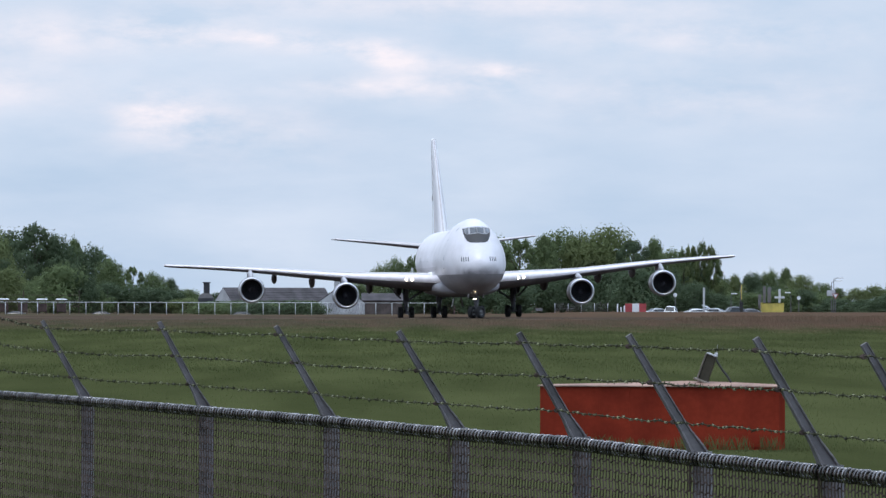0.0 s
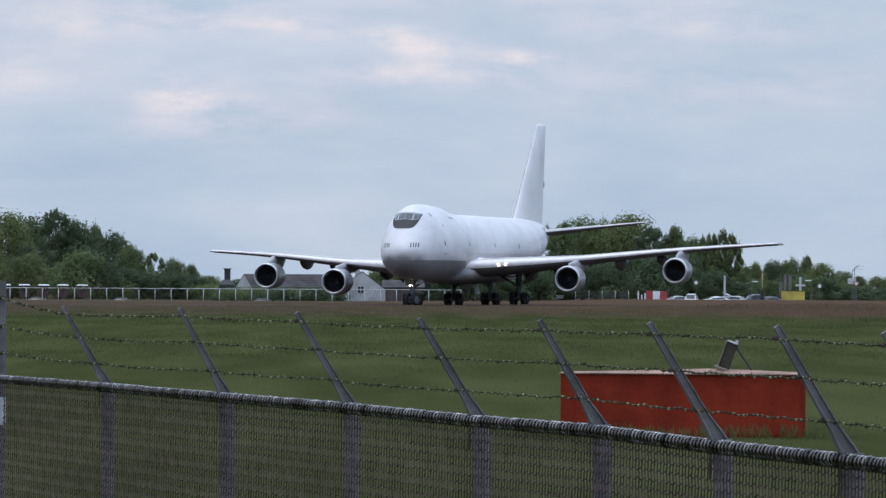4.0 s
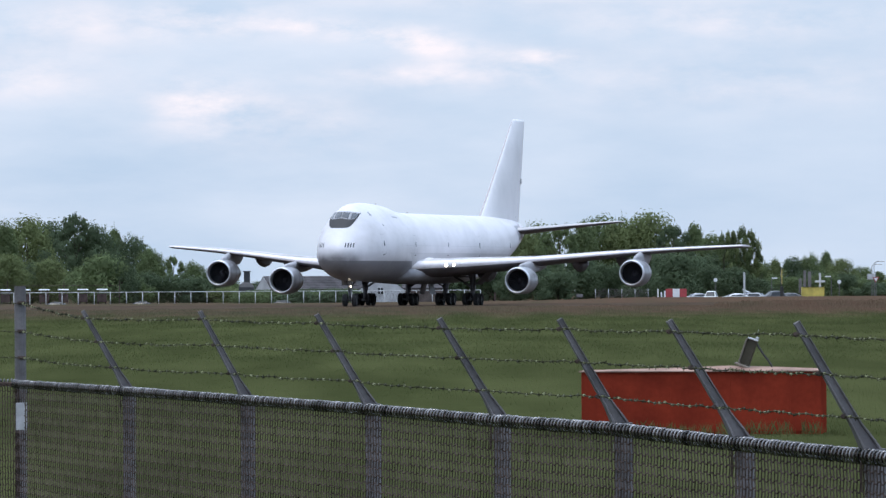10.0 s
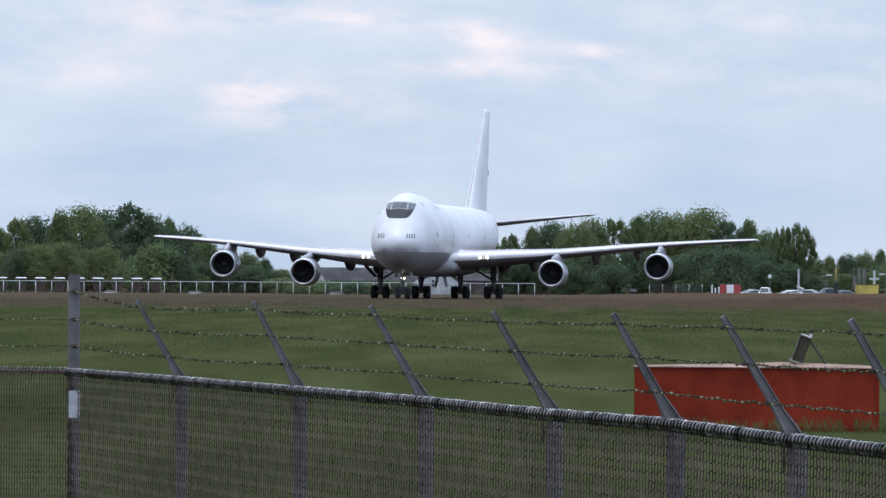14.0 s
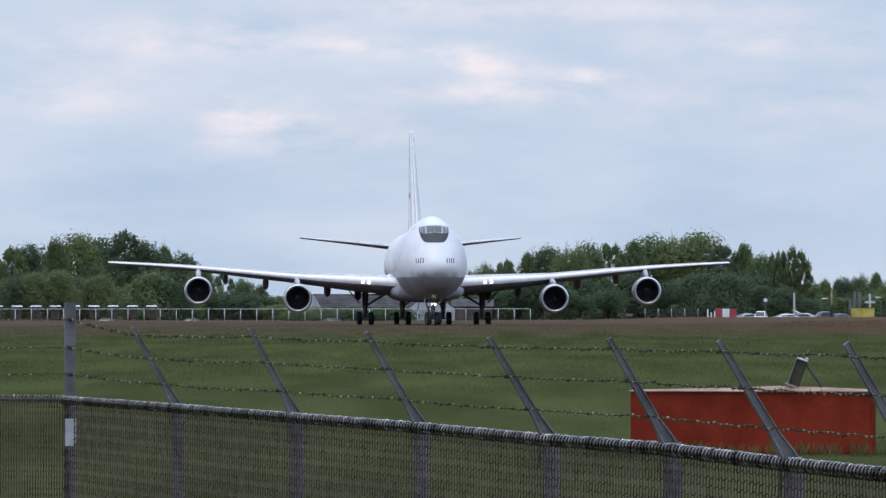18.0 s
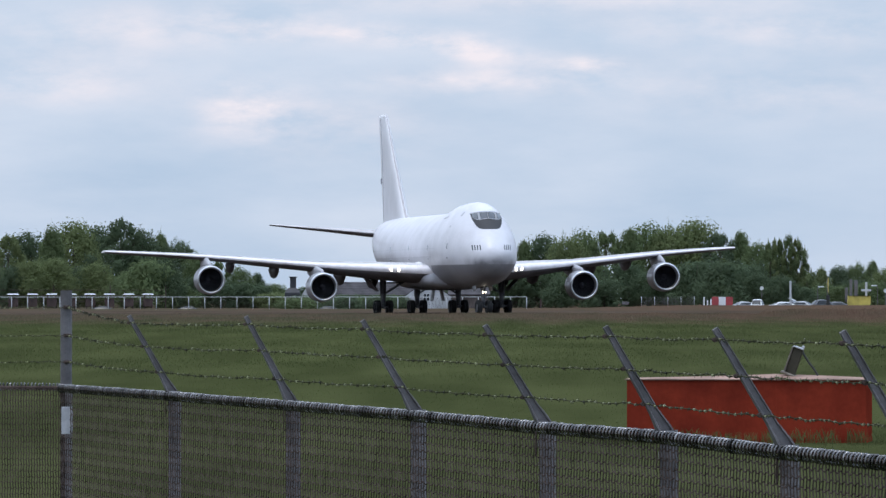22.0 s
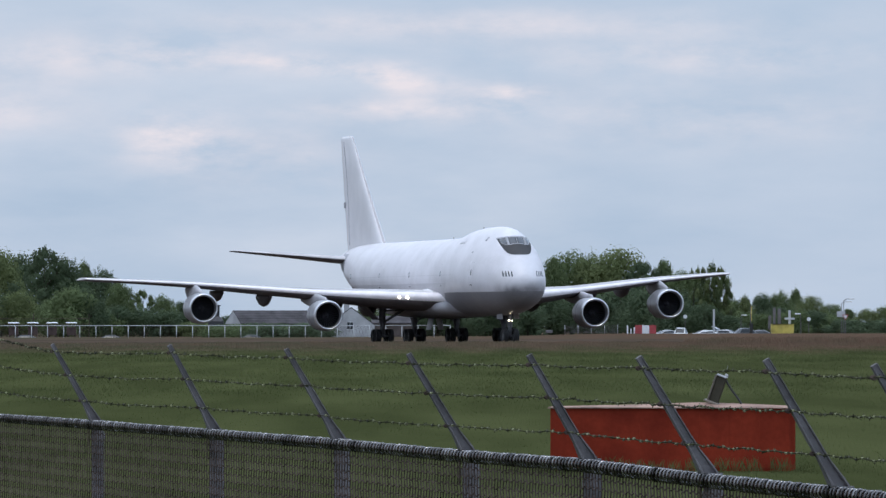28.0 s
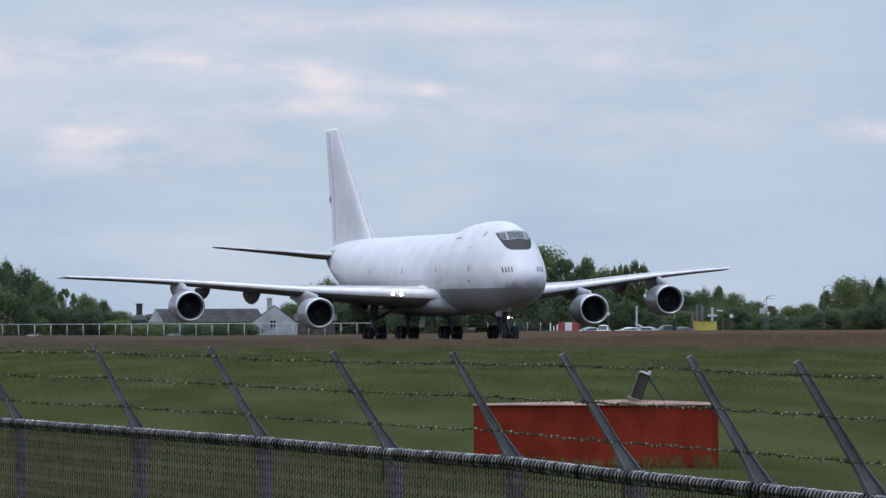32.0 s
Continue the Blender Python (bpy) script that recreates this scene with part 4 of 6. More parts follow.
def build_wing(root, side):
    bm = bmesh.new()
    ls = [2.6, 3.0, 3.4, 4.5, 5.5, 7, 8.5, 10, 11.94, 14, 16.5, 19, 21.18, 23.5, 26, 28, 29.4, 29.7, 29.82]
    rows = [(l, *smooth_table(WING, l)) for l in ls]
    rings = [wing_ring(r, side) for r in rows]
    vr = add_loft(bm, rings, cap1=True)
    tidy(bm)
    n = len(rings[0])
    # faces that point down get the darker grey with their shade in it
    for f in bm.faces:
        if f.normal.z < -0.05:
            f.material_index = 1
    # paler strip along the leading edge
    row_of = {v: i for r in vr for i, v in enumerate(r)}
    for f in bm.faces:
        ids = [row_of[v] for v in f.verts]
        if len(ids) == 4 and all(i <= 2 or i == n - 1 for i in ids):
            f.material_index = 2
    wing = part("wing", bm, [M_WING, M_UNDER_SHADE, M_EDGE], root, "silver grey swept wing", smooth=True)
    for l, big in ((6.1, 1.15), (9.0, 1.1), (14.8, 1.0), (18.6, 0.9)):
        a, c, z, t, tw = smooth_table(WING, l)
        bm = bmesh.new()
        length = 6.2 * big
        y1 = a + c + 0.7 - AFT0
        zc = z - 0.18 - 0.025 * c
        rings = []
        for i in range(15):
            k = i / 14
            h = (0.04 + 0.98 * math.sin(math.pi * min(1.0, 0.04 + 0.93 * k)) ** 0.75) * big * 0.95
            w = 0.30 * big * (0.1 + 0.9 * math.sin(math.pi * min(1.0, 0.05 + 0.92 * k)) ** 0.5)
            rings.append([Vector((side * l + w * u, y1 - length + length * k, zc + (0.12 if v > 0 else h * v))) for u, v in ((-0.6, 1), (-1, -0.2), (-0.95, -0.6), (-0.6, -0.92), (0, -1), (0.6, -0.92), (0.95, -0.6), (1, -0.2), (0.6, 1))])
        add_loft(bm, rings, cap0=True, cap1=True)
        part("flap_fairing", tidy(bm), M_UNDER_SHADE, wing, "dark canoe shaped fairing", smooth=True)
    for l in (5.35, 5.93):
        a, c, z, t, tw = smooth_table(WING, l)
        bm = bmesh.new()
        spin(bm, [(0.0, 0.0), (0.0, 0.12), (0.05, 0.135), (0.16, 0.15)], 18, "y", (side * l, a - AFT0 - 0.03, z + 0.05))
        part("landing_light", tidy(bm), M_LAMP, wing, "lit warm white landing light")
    # flap and slat gaps on the upper side
    for l0, l1, k in ((4.2, 11.2, 0.70), (12.6, 19.8, 0.72), (20.4, 28.6, 0.78), (4.5, 29.0, 0.13)):
        bm = bmesh.new()
        pts = []
        for i in range(9):
            l = l0 + (l1 - l0) * i / 8
            a, c, z, t, tw = smooth_table(WING, l)
            kk = k
            th = 5 * t * (0.2969 * math.sqrt(kk) - 0.126 * kk - 0.3516 * kk * kk + 0.2843 * kk**3 - 0.1015 * kk**4)
            zz = z + (0.015 * math.sin(math.pi * kk) + 0.012 * math.exp(-12 * kk) - 0.006 + th) * c - kk * c * math.sin(math.radians(tw)) * 0.95
            pts.append(Vector((side * l, a + kk * c - AFT0, zz + 0.004)))
        add_loft(bm, [[p + Vector((0, -0.03, -0.02)), p + Vector((0, -0.03, 0.008)), p + Vector((0, 0.03, 0.008)), p + Vector((0, 0.03, -0.02))] for p in pts], cap0=True, cap1=True)
        part("skin_gap", tidy(bm), M_LINE, wing)
    return wing


ENGINES = ((11.94, 20.96, 2.25), (21.18, 30.13, 2.98))


def build_engine(root, side, l, a, z):
    base = Vector((side * l, a - AFT0, z))
    eng = part("engine", _cowl(base), M_NACELLE, root, "grey jet engine with a bright inlet lip", smooth=True)
    bm = bmesh.new()
    spin(bm, [(0.50, 1.03), (0.25, 1.06), (0.06, 1.115), (0.0, 1.175), (0.05, 1.235), (0.22, 1.30)], 48, "y", base)
    part("inlet_lip", tidy(bm), M_LIP, eng, "polished metal inlet lip", smooth=True)
    bm = bmesh.new()
    spin(bm, [(0.5, 1.03), (0.9, 1.06), (1.35, 1.10), (1.55, 1.10), (1.56, 0.02)], 40, "y", base)
    part("inlet_duct", tidy(bm), M_DARK, eng, "dark inlet duct", smooth=True)
    bm = bmesh.new()
    for i in range(30):
        t0 = 2 * math.pi * i / 30
        ring = []
        for r0, tw in ((0.26, 0.02), (0.7, 0.10), (1.07, 0.15)):
            ring.append((r0, tw))
        vs = []
        for r0, tw in ring:
            for s in (-1, 1):
                t1 = t0 + s * (0.055 if r0 > 0.5 else 0.09)
                vs.append(bm.verts.new(base + Vector((r0 * math.cos(t1), 1.40 + s * tw, r0 * math.sin(t1)))))
        bm.faces.new((vs[0], vs[1], vs[3], vs[2]))
        bm.faces.new((vs[2], vs[3], vs[5], vs[4]))
    fan = part("fan", bm, M_BLADE, eng, "dark fan blades")
    bm = bmesh.new()
    spin(bm, [(0.95, 0.01), (1.02, 0.09), (1.15, 0.17), (1.35, 0.25), (1.45, 0.27)], 24, "y", base)
    part("spinner", tidy(bm), M_BLADE, eng, smooth=True)
    bm = bmesh.new()
    spin(bm, [(3.6, 1.0), (4.6, 0.82), (6.0, 0.60), (6.05, 0.54), (5.0, 0.5)], 32, "y", base)
    spin(bm, [(5.2, 0.42), (6.3, 0.28), (7.0, 0.03)], 24, "y", base)
    part("exhaust", tidy(bm), M_STRUT, eng, "dark metal core exhaust", smooth=True)
    # pylon: from the cowl's top up and back to the wing
    wa, wc, wz, wt, tw = smooth_table(WING, l)
    bm = bmesh.new()
    rings = []
    y_le = wa - AFT0
    for y, zl, zu, hw in ((base.y + 0.9, z + 1.22, z + 1.28, 0.06), (base.y + 1.6, z + 1.2, z + 1.62, 0.19), (base.y + 2.5, z + 1.1, wz - 0.25 + 0.0, 0.24), (y_le + 0.25, z + 0.95, wz + 0.02, 0.26), (y_le + 1.4, z + 0.8, wz + 0.1, 0.26),
                          (y_le + 3.2, z + 0.9, wz - 0.1, 0.24), (y_le + wc * 0.62, wz - 0.65, wz - 0.25, 0.12)):
        zu = max(zu, zl + 0.05)
        rings.append([Vector((base.x + hw * x, y, zl + (zu - zl) * k)) for x, k in ((-0.8, 0), (-1, 0.15), (-1, 0.7), (-0.55, 0.95), (0, 1), (0.55, 0.95), (1, 0.7), (1, 0.15), (0.8, 0))])
    add_loft(bm, rings, cap0=True, cap1=True)
    part("pylon", tidy(bm), M_FAIRING, eng, "swept engine pylon", smooth=True)
    bm = bmesh.new()
    spin(bm, [(1.88, 1.352), (1.90, 1.358), (1.94, 1.358), (1.96, 1.352)], 40, "y", base)
    spin(bm, [(3.05, 1.30), (3.07, 1.312), (3.12, 1.305), (3.14, 1.29)], 40, "y", base)
    part("cowl_band", tidy(bm), M_STRUT, eng, smooth=True)


def _cowl(base):
    bm = bmesh.new()
    spin(bm, [(0.22, 1.30), (0.6, 1.335), (1.2, 1.35), (2.0, 1.35), (2.8, 1.32), (3.5, 1.23), (4.1, 1.10), (4.12, 1.04), (3.4, 1.08)], 48, "y", base)
    return tidy(bm)


def build_tail(root):
    bm = bmesh.new()
    rings = []
    for z, a, c, t in ((8.2, 50.6, 17.6, 0.058), (8.95, 52.5, 15.9, 0.07), (12.0, 56.7, 12.4, 0.075), (15.5, 61.3, 8.7, 0.08), (18.8, 65.4, 5.3, 0.08), (19.04, 65.8, 4.8, 0.045)):
        rings.append([Vector((u, a + k - AFT0, z)) for k, u in foil(c, t, 24)])
    vr = add_loft(bm, rings, cap1=True)
    tidy(bm)
    row_of = {v: i for r in vr for i, v in enumerate(r)}
    n = len(rings[0])
    for f in bm.faces:
        ids = [row_of[v] for v in f.verts]
        if len(ids) == 4 and all(i <= 1 or i >= n - 1 for i in ids):
            f.material_index = 1
    fin = part("fin", bm, [M_FIN, M_FINEDGE], root, "tall white tail fin with a dull leading edge", smooth=True)
    for side in (1, -1):
        bm = bmesh.new()
        pts = [(8.75, 66.0), (12.0, 66.6), (15.5, 67.7), (18.6, 69.0)]
        rings = []
        for z, a in pts:
            th = side * (0.27 - (z - 8.75) * 0.018)
            rings.append([Vector((th, a - AFT0 - 0.03, z)), Vector((th + side * 0.03, a - AFT0 - 0.03, z)), Vector((th + side * 0.03, a - AFT0 + 0.03, z)), Vector((th, a - AFT0 + 0.03, z))])
        add_loft(bm, rings, cap0=True, cap1=True)
        part("rudder_seam", tidy(bm), M_LINE, fin)
    bm = bmesh.new()
    add_box(bm, 0, 68.95 - AFT0, 12.6, 0.26, 0.6, 0.6, 0.1)
    part("rudder_actuator", bm, M_LINE, fin)
    for side in (1, -1):
        bm = bmesh.new()
        rings = []
        for l, a, c, z, t in ((0.9, 59.2, 8.9, 7.2, 0.085), (1.8, 60.1, 8.1, 7.28, 0.082), (6.0, 63.7, 5.4, 7.78, 0.08), (10.7, 67.35, 2.75, 8.30, 0.08), (11.08, 68.0, 1.9, 8.34, 0.06)):
            rings.append([Vector((side * l, a + k - AFT0, z + u + 0.012 * c - 0.024 * k)) for k, u in foil(c, t, 10)])
        add_loft(bm, rings, cap1=True)
        tidy(bm)
        # tailplane underside: its shade is painted with the same darker grey
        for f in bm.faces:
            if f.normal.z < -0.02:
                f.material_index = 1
        part("tailplane", bm, [M_WING, M_UNDER_SHADE], root, "grey tailplane", smooth=True)


def wheel_mesh(r, w):
    """A tyre with its grooved tread, and the rim inside it."""
    bm = bmesh.new()
    spin(bm, [(-w * 0.32, r * 0.50), (-w * 0.46, r * 0.62), (-w * 0.5, r * 0.80), (-w * 0.42, r * 0.93), (-w * 0.22, r * 0.995), (-w * 0.2, r * 0.975), (-w * 0.17, r * 0.975), (-w * 0.15, r), (w * 0.15, r), (w * 0.17, r * 0.975), (w * 0.2, r * 0.975),
              (w * 0.22, r * 0.995), (w * 0.42, r * 0.93), (w * 0.5, r * 0.80), (w * 0.46, r * 0.62), (w * 0.32, r * 0.50)], 32, "x")
    n = len(bm.faces)
    spin(bm, [(-w * 0.30, 0.02), (-w * 0.30, r * 0.2), (-w * 0.16, r * 0.3), (-w * 0.2, r * 0.44), (-w * 0.33, r * 0.52), (w * 0.33, r * 0.52), (w * 0.2, r * 0.44), (w * 0.16, r * 0.3), (w * 0.30, r * 0.2), (w * 0.30, 0.02)], 32, "x")
    bm.faces.ensure_lookup_table()
    for f in bm.faces[n:]:
        f.material_index = 1
    return mesh_of("wheel", tidy(bm), [M_TYRE, M_RIM], True)


WHEELS = []


def add_wheel(parent, me, x, y, z):
    w = share("wheel", me, parent, Matrix.Translation((x, y, z)), "black rubber wheel")
    WHEELS.append((w, Vector((x, y, z))))


def build_gear(root):
    wheel = wheel_mesh(0.62, 0.46)
    R = 0.38
    # nose gear, with its own turning space at the steering axis
    y0 = NOSE_GEAR_AT - AFT0
    bm = bmesh.new()
    add_tube(bm, (0, 0, R), (0, 0.1, 2.6), 0.14, 0.19, seg=16)
    add_tube(bm, (-0.55, 0, R), (0.55, 0, R), 0.09, seg=12)
    add_tube(bm, (0, 0.0, 1.15), (0, 0.02, 1.45), 0.22, seg=16)
    add_tube(bm, (0, -0.25, 0.85), (0, -0.3, 1.3), 0.05, seg=8)
    nose = part("nose_gear", bm, M_STRUT, root, "grey nose gear leg with twin wheels", at=Matrix.Translation((0, y0, 0)))
    add_wheel(nose, wheel, -0.46, 0, R)
    add_wheel(nose, wheel, 0.46, 0, R)
    bm = bmesh.new()
    add_tube(bm, (0, 0.15, 1.2), (0, 1.9, 2.35), 0.07, seg=10)
    add_tube(bm, (0, -0.1, 1.3), (0, -1.2, 2.3), 0.06, seg=10)
    part("drag_brace", bm, M_STRUT, root, at=Matrix.Translation((0, y0, 0)))
    for side in (1, -1):
        bm = bmesh.new()
        add_box(bm, side * 0.72, y0 + 0.6, 2.1, 0.05, 2.0, 0.6, 0.015, None)
        part("nose_gear_door", bm, M_GDOOR, root)
    for zz, dx in ((1.68, 0.12), (2.45, 0.09)):
        for side in (1, -1):
            bm = bmesh.new()
            spin(bm, [(0, 0.0), (0.0, 0.05), (0.04, 0.065), (0.14, 0.065)], 14, "y", (side * dx, -0.3, zz))
            part("taxi_light", tidy(bm), M_LAMP, nose, "lit white taxi light")
    for side in (1, -1):
        for kind, l, a, top in (("wing_gear", 5.5, 32.0, 3.4), ("body_gear", 1.92, 35.05, 2.6)):
            x, y = side * l, a + GEAR_SHIFT - AFT0
            bm = bmesh.new()
            add_tube(bm, (x, y, R + 0.05), (x, y, top), 0.21, 0.26, seg=16)
            add_tube(bm, (x, y, 1.35), (x, y, top), 0.28, 0.31, seg=16)
            add_tube(bm, (x, y - 0.95, R), (x, y + 0.95, R), 0.13, seg=12)
            for dy in (-0.735, 0.735):
                add_tube(bm, (x - 0.62, y + dy, R), (x + 0.62, y + dy, R), 0.09, seg=10)
            leg = part(kind, bm, M_STRUT, root, "dark gear leg on a four wheel bogie")
            for dy in (-0.735, 0.735):
                for dx in (-0.56, 0.56):
                    add_wheel(leg, wheel, x + dx, y + dy, R)
            bm = bmesh.new()
            if kind == "wing_gear":
                add_tube(bm, (x, y, 1.5), (x - side * 2.3, y - 0.1, 2.95), 0.10, 0.12, seg=10)
                add_tube(bm, (x, y, 2.6), (x - side * 1.6, y - 0.1, 2.62), 0.06, seg=8)
                add_tube(bm, (x, y, 1.45), (x, y - 1.9, 3.2), 0.08, seg=8)
            else:
                add_tube(bm, (x, y, 1.4), (x, y + 2.2, 2.35), 0.11, seg=10)
                add_tube(bm, (x, y, 1.5), (x - side * 1.3, y, 2.3), 0.08, seg=10)
            part("side_brace", bm, M_STRUT, leg)
            bm = bmesh.new()
            if kind == "wing_gear":
                m = Euler((0, side * radians(42), 0)).to_matrix()
                add_box(bm, x + side * 1.15, y + 0.3, 2.55, 0.07, 2.6, 1.9, 0.02, m)
            else:
                m = Euler((0, side * radians(-12), 0)).to_matrix()
                add_box(bm, side * 0.42, y + 0.2, 1.55, 0.06, 2.0, 1.35, 0.02, m)
            part("gear_door", bm, M_GDOOR if kind == "body_gear" else M_UNDER_SHADE, leg, "open landing gear door")


def build_airliner():
    root = empty("jumbo_jet")
    tagged(root, "plain white four engined jumbo jet taxiing with its landing lights on", "airliner")
    hull = build_hull(root)
    # wing body fairing
    bm = bmesh.new()
    rings = []
    for a, w, zt, zb in ((15.6, 2.75, 3.5, 2.3), (17.5, 3.36, 4.1, 2.02), (20, 3.55, 4.55, 1.92), (25, 3.6, 4.5, 1.86), (31, 3.55, 4.3, 1.88), (36, 3.4, 4.0, 1.98), (40, 3.0, 3.6, 2.15)):
        zc = (zt + zb) / 2
        rings.append([Vector((w * math.copysign(abs(math.cos(t)) ** 0.7, math.cos(t)), a - AFT0, zc + (zt - zb) / 2 * math.copysign(abs(math.sin(t)) ** 0.8, math.sin(t)))) for t in [2 * math.pi * i / 40 for i in range(40)]])
    add_loft(bm, rings, cap0=True, cap1=True)
    part("wing_root_fairing", tidy(bm), M_FAIRING, root, "pale grey wing root fairing", smooth=True)
    for side in (1, -1):
        build_wing(root, side)
        bm = bmesh.new()
        spin(bm, [(0.0, 0.02), (0.4, 0.20), (1.0, 0.34), (1.9, 0.42), (3.0, 0.40), (4.6, 0.25), (5.8, 0.04)], 20, "y", (side * 3.45, 17.6 - AFT0, 4.06))
        part("root_blister", tidy(bm), M_FIN, root, "white blister on the wing root", smooth=True)
        for l, a, z in ENGINES:
            build_engine(root, side, l, a, z)
    build_tail(root)
    build_gear(root)
    bm = bmesh.new()
    spin(bm, [(8.55, 0.06), (8.85, 0.05), (8.95, 0.0)], 8, "z", (0, 21 - AFT0, 0.0))
    part("top_beacon", tidy(bm), M_FRAME, root)
    return root


airliner = build_airliner()
NOSE_GEAR = [o for o in airliner.children if o.name.startswith("nose_gear") and "door" not in o.name][0]

# ---- far side of the field ----


def tree_meshes(kind, seed):
    """A trunk with limbs and a crown of many small leaf sprays in uneven clumps; about one unit tall and wide."""
    rnd = random.Random(seed)
    bm = bmesh.new()
    height = 1.0
    add_tube(bm, (0, 0, -0.03), (0.01, 0, 0.45), 0.022, 0.013, seg=8)
    add_tube(bm, (0.01, 0, 0.45), (0.0, 0.02, 0.8), 0.013, 0.004, seg=6)
    clumps = []
    n = {"round": 30, "tall": 26, "bush": 20, "open": 24, "willow": 30}[kind]
    for i in range(n):
        k = (i + 0.5) / n
        t = i * 2.4 + rnd.uniform(-0.4, 0.4)
        if kind == "bush":
            z = 0.06 + 0.72 * k
            rad = 0.48 * math.sqrt(max(0.05, 1 - (k * 0.9) ** 2)) * rnd.uniform(0.35, 1.0)
            size = rnd.uniform(0.18, 0.27)
        elif kind == "tall":
            z = 0.12 + 0.80 * k
            rad = 0.26 * math.sin(math.pi * min(1, 0.18 + 0.80 * k)) * rnd.uniform(0.4, 1.0)
            size = rnd.uniform(0.10, 0.18)
        elif kind == "open":
            z = 0.25 + 0.68 * k
            rad = 0.40 * math.sin(math.pi * min(1, 0.15 + 0.8 * k)) * rnd.uniform(0.5, 1.1)
            size = rnd.uniform(0.06, 0.12)
        elif kind == "willow":
            z = 0.10 + 0.78 * k
            rad = 0.42 * math.sqrt(max(0.04, 1 - (1.6 * (k - 0.4)) ** 2)) * rnd.uniform(0.4, 1.0)
            size = rnd.uniform(0.14, 0.22)
        else:
            z = 0.14 + 0.74 * k
            rad = 0.42 * math.sqrt(max(0.05, 1 - (1.75 * (k - 0.42)) ** 2)) * rnd.uniform(0.35, 1.0)
            size = rnd.uniform(0.15, 0.24)
        c = Vector((rad * math.cos(t), rad * math.sin(t), z))
        clumps.append((c, size))
        if i % 3 == 0:
            b = Vector((0, 0, max(0.15, z - 0.25)))
            add_tube(bm, b, c, 0.008, 0.003, seg=5)
    trunk = mesh_of("trunk", bm, M_BARK, True)
    verts, faces = [], []
    leaf = 0.0155 if kind != "bush" else 0.0225
    per = {"bush": 300, "open": 220}.get(kind, 380)
    for c, size in clumps:
        for _ in range(per):
            d = Vector((rnd.gauss(0, 1), rnd.gauss(0, 1), rnd.gauss(0, 1))).normalized()
            r = size * (rnd.uniform(0.05, 1.0) ** 0.27) * (1 + 0.25 * math.sin(5 * d.x + 7 * d.z) * d.z)
            p = c + Vector((d.x * r, d.y * r, d.z * r * 0.85))
            if p.z < 0.02:
                continue
            s = leaf * rnd.uniform(0.6, 1.5)
            a = Vector((rnd.uniform(-1, 1), rnd.uniform(-1, 1), rnd.uniform(-1, 1))) + d * 0.5
            u = a.cross(d)
            u = u.normalized() if u.length > 1e-3 else Vector((1, 0, 0))
            v = d.cross(u).normalized() * 0.8 + d * rnd.uniform(-0.12, 0.16)
            i = len(verts)
            verts += [p - u * s, p + v * s * 1.1, p + u * s, p - v * s * 0.7]
            faces.append((i, i + 1, i + 2, i + 3))
    if kind in ("tall", "open", "willow"):
        # single twigs that stand out against the sky
        for _ in range(46):
            c, size = clumps[rnd.randrange(n // 2, n)]
            top = c + Vector((rnd.uniform(-0.5, 0.5) * size, rnd.uniform(-0.4, 0.4) * size, size * rnd.uniform(0.75, 1.35)))
            i = len(verts)
            q = leaf * 0.14
            verts += [c - Vector((q, 0, 0)), c + Vector((q, 0, 0)), top + Vector((0, 0, leaf))]
            faces.append((i, i + 1, i + 2))
            for k in range(14):
                p = c.lerp(top, 0.35 + 0.65 * k / 13)
                s = leaf * (0.85 - 0.03 * k)
                i = len(verts)
                o = Vector((rnd.uniform(-1, 1), rnd.uniform(-1, 1), rnd.uniform(-1, 1))) * s * 0.7
                verts += [p + o - Vector((s, 0, 0)), p + o + Vector((0, s * 0.5, s * 1.2)), p + o + Vector((s, 0, 0.2 * s))]
                faces.append((i, i + 1, i + 2))
    return trunk, (verts, faces)


TREE_KINDS = {}


def tree_kind(kind, tone, seed):
    key = (kind, tone, seed)
    if key not in TREE_KINDS:
        trunk, (v, f) = tree_meshes(kind, seed)
        me = bpy.data.meshes.new("crown")
        me.from_pydata(v, [], f)
        me.materials.append(M_LEAF[tone])
        TREE_KINDS[key] = (trunk, me)
    return TREE_KINDS[key]


TONES = ("dark green", "green", "light green")
FORMS = {"round": "broadleaf tree with a rounded crown", "tall": "slender tree with upright twigs", "bush": "dense bush", "open": "tree with an open ragged crown", "willow": "feathery tree"}


def plant(kind, tone, seed, x, y, top, spread, rz=0.0):
    z = ground_z(x, y) - 0.2
    h = top - z
    root = empty("bush" if kind == "bush" else "tree", Matrix.Translation((x, y, z)) @ Matrix.Rotation(rz, 4, "Z"))
    trunk, crown = tree_kind(kind, tone, seed)
    m = Matrix.Diagonal((spread, spread, h, 1))
    share("trunk", trunk, root, m)
    share("crown", crown, root, m)
    tagged(root, TONES[tone] + " " + FORMS[kind] + " behind the airfield", "bush" if kind == "bush" else "tree", "trees behind the airfield")


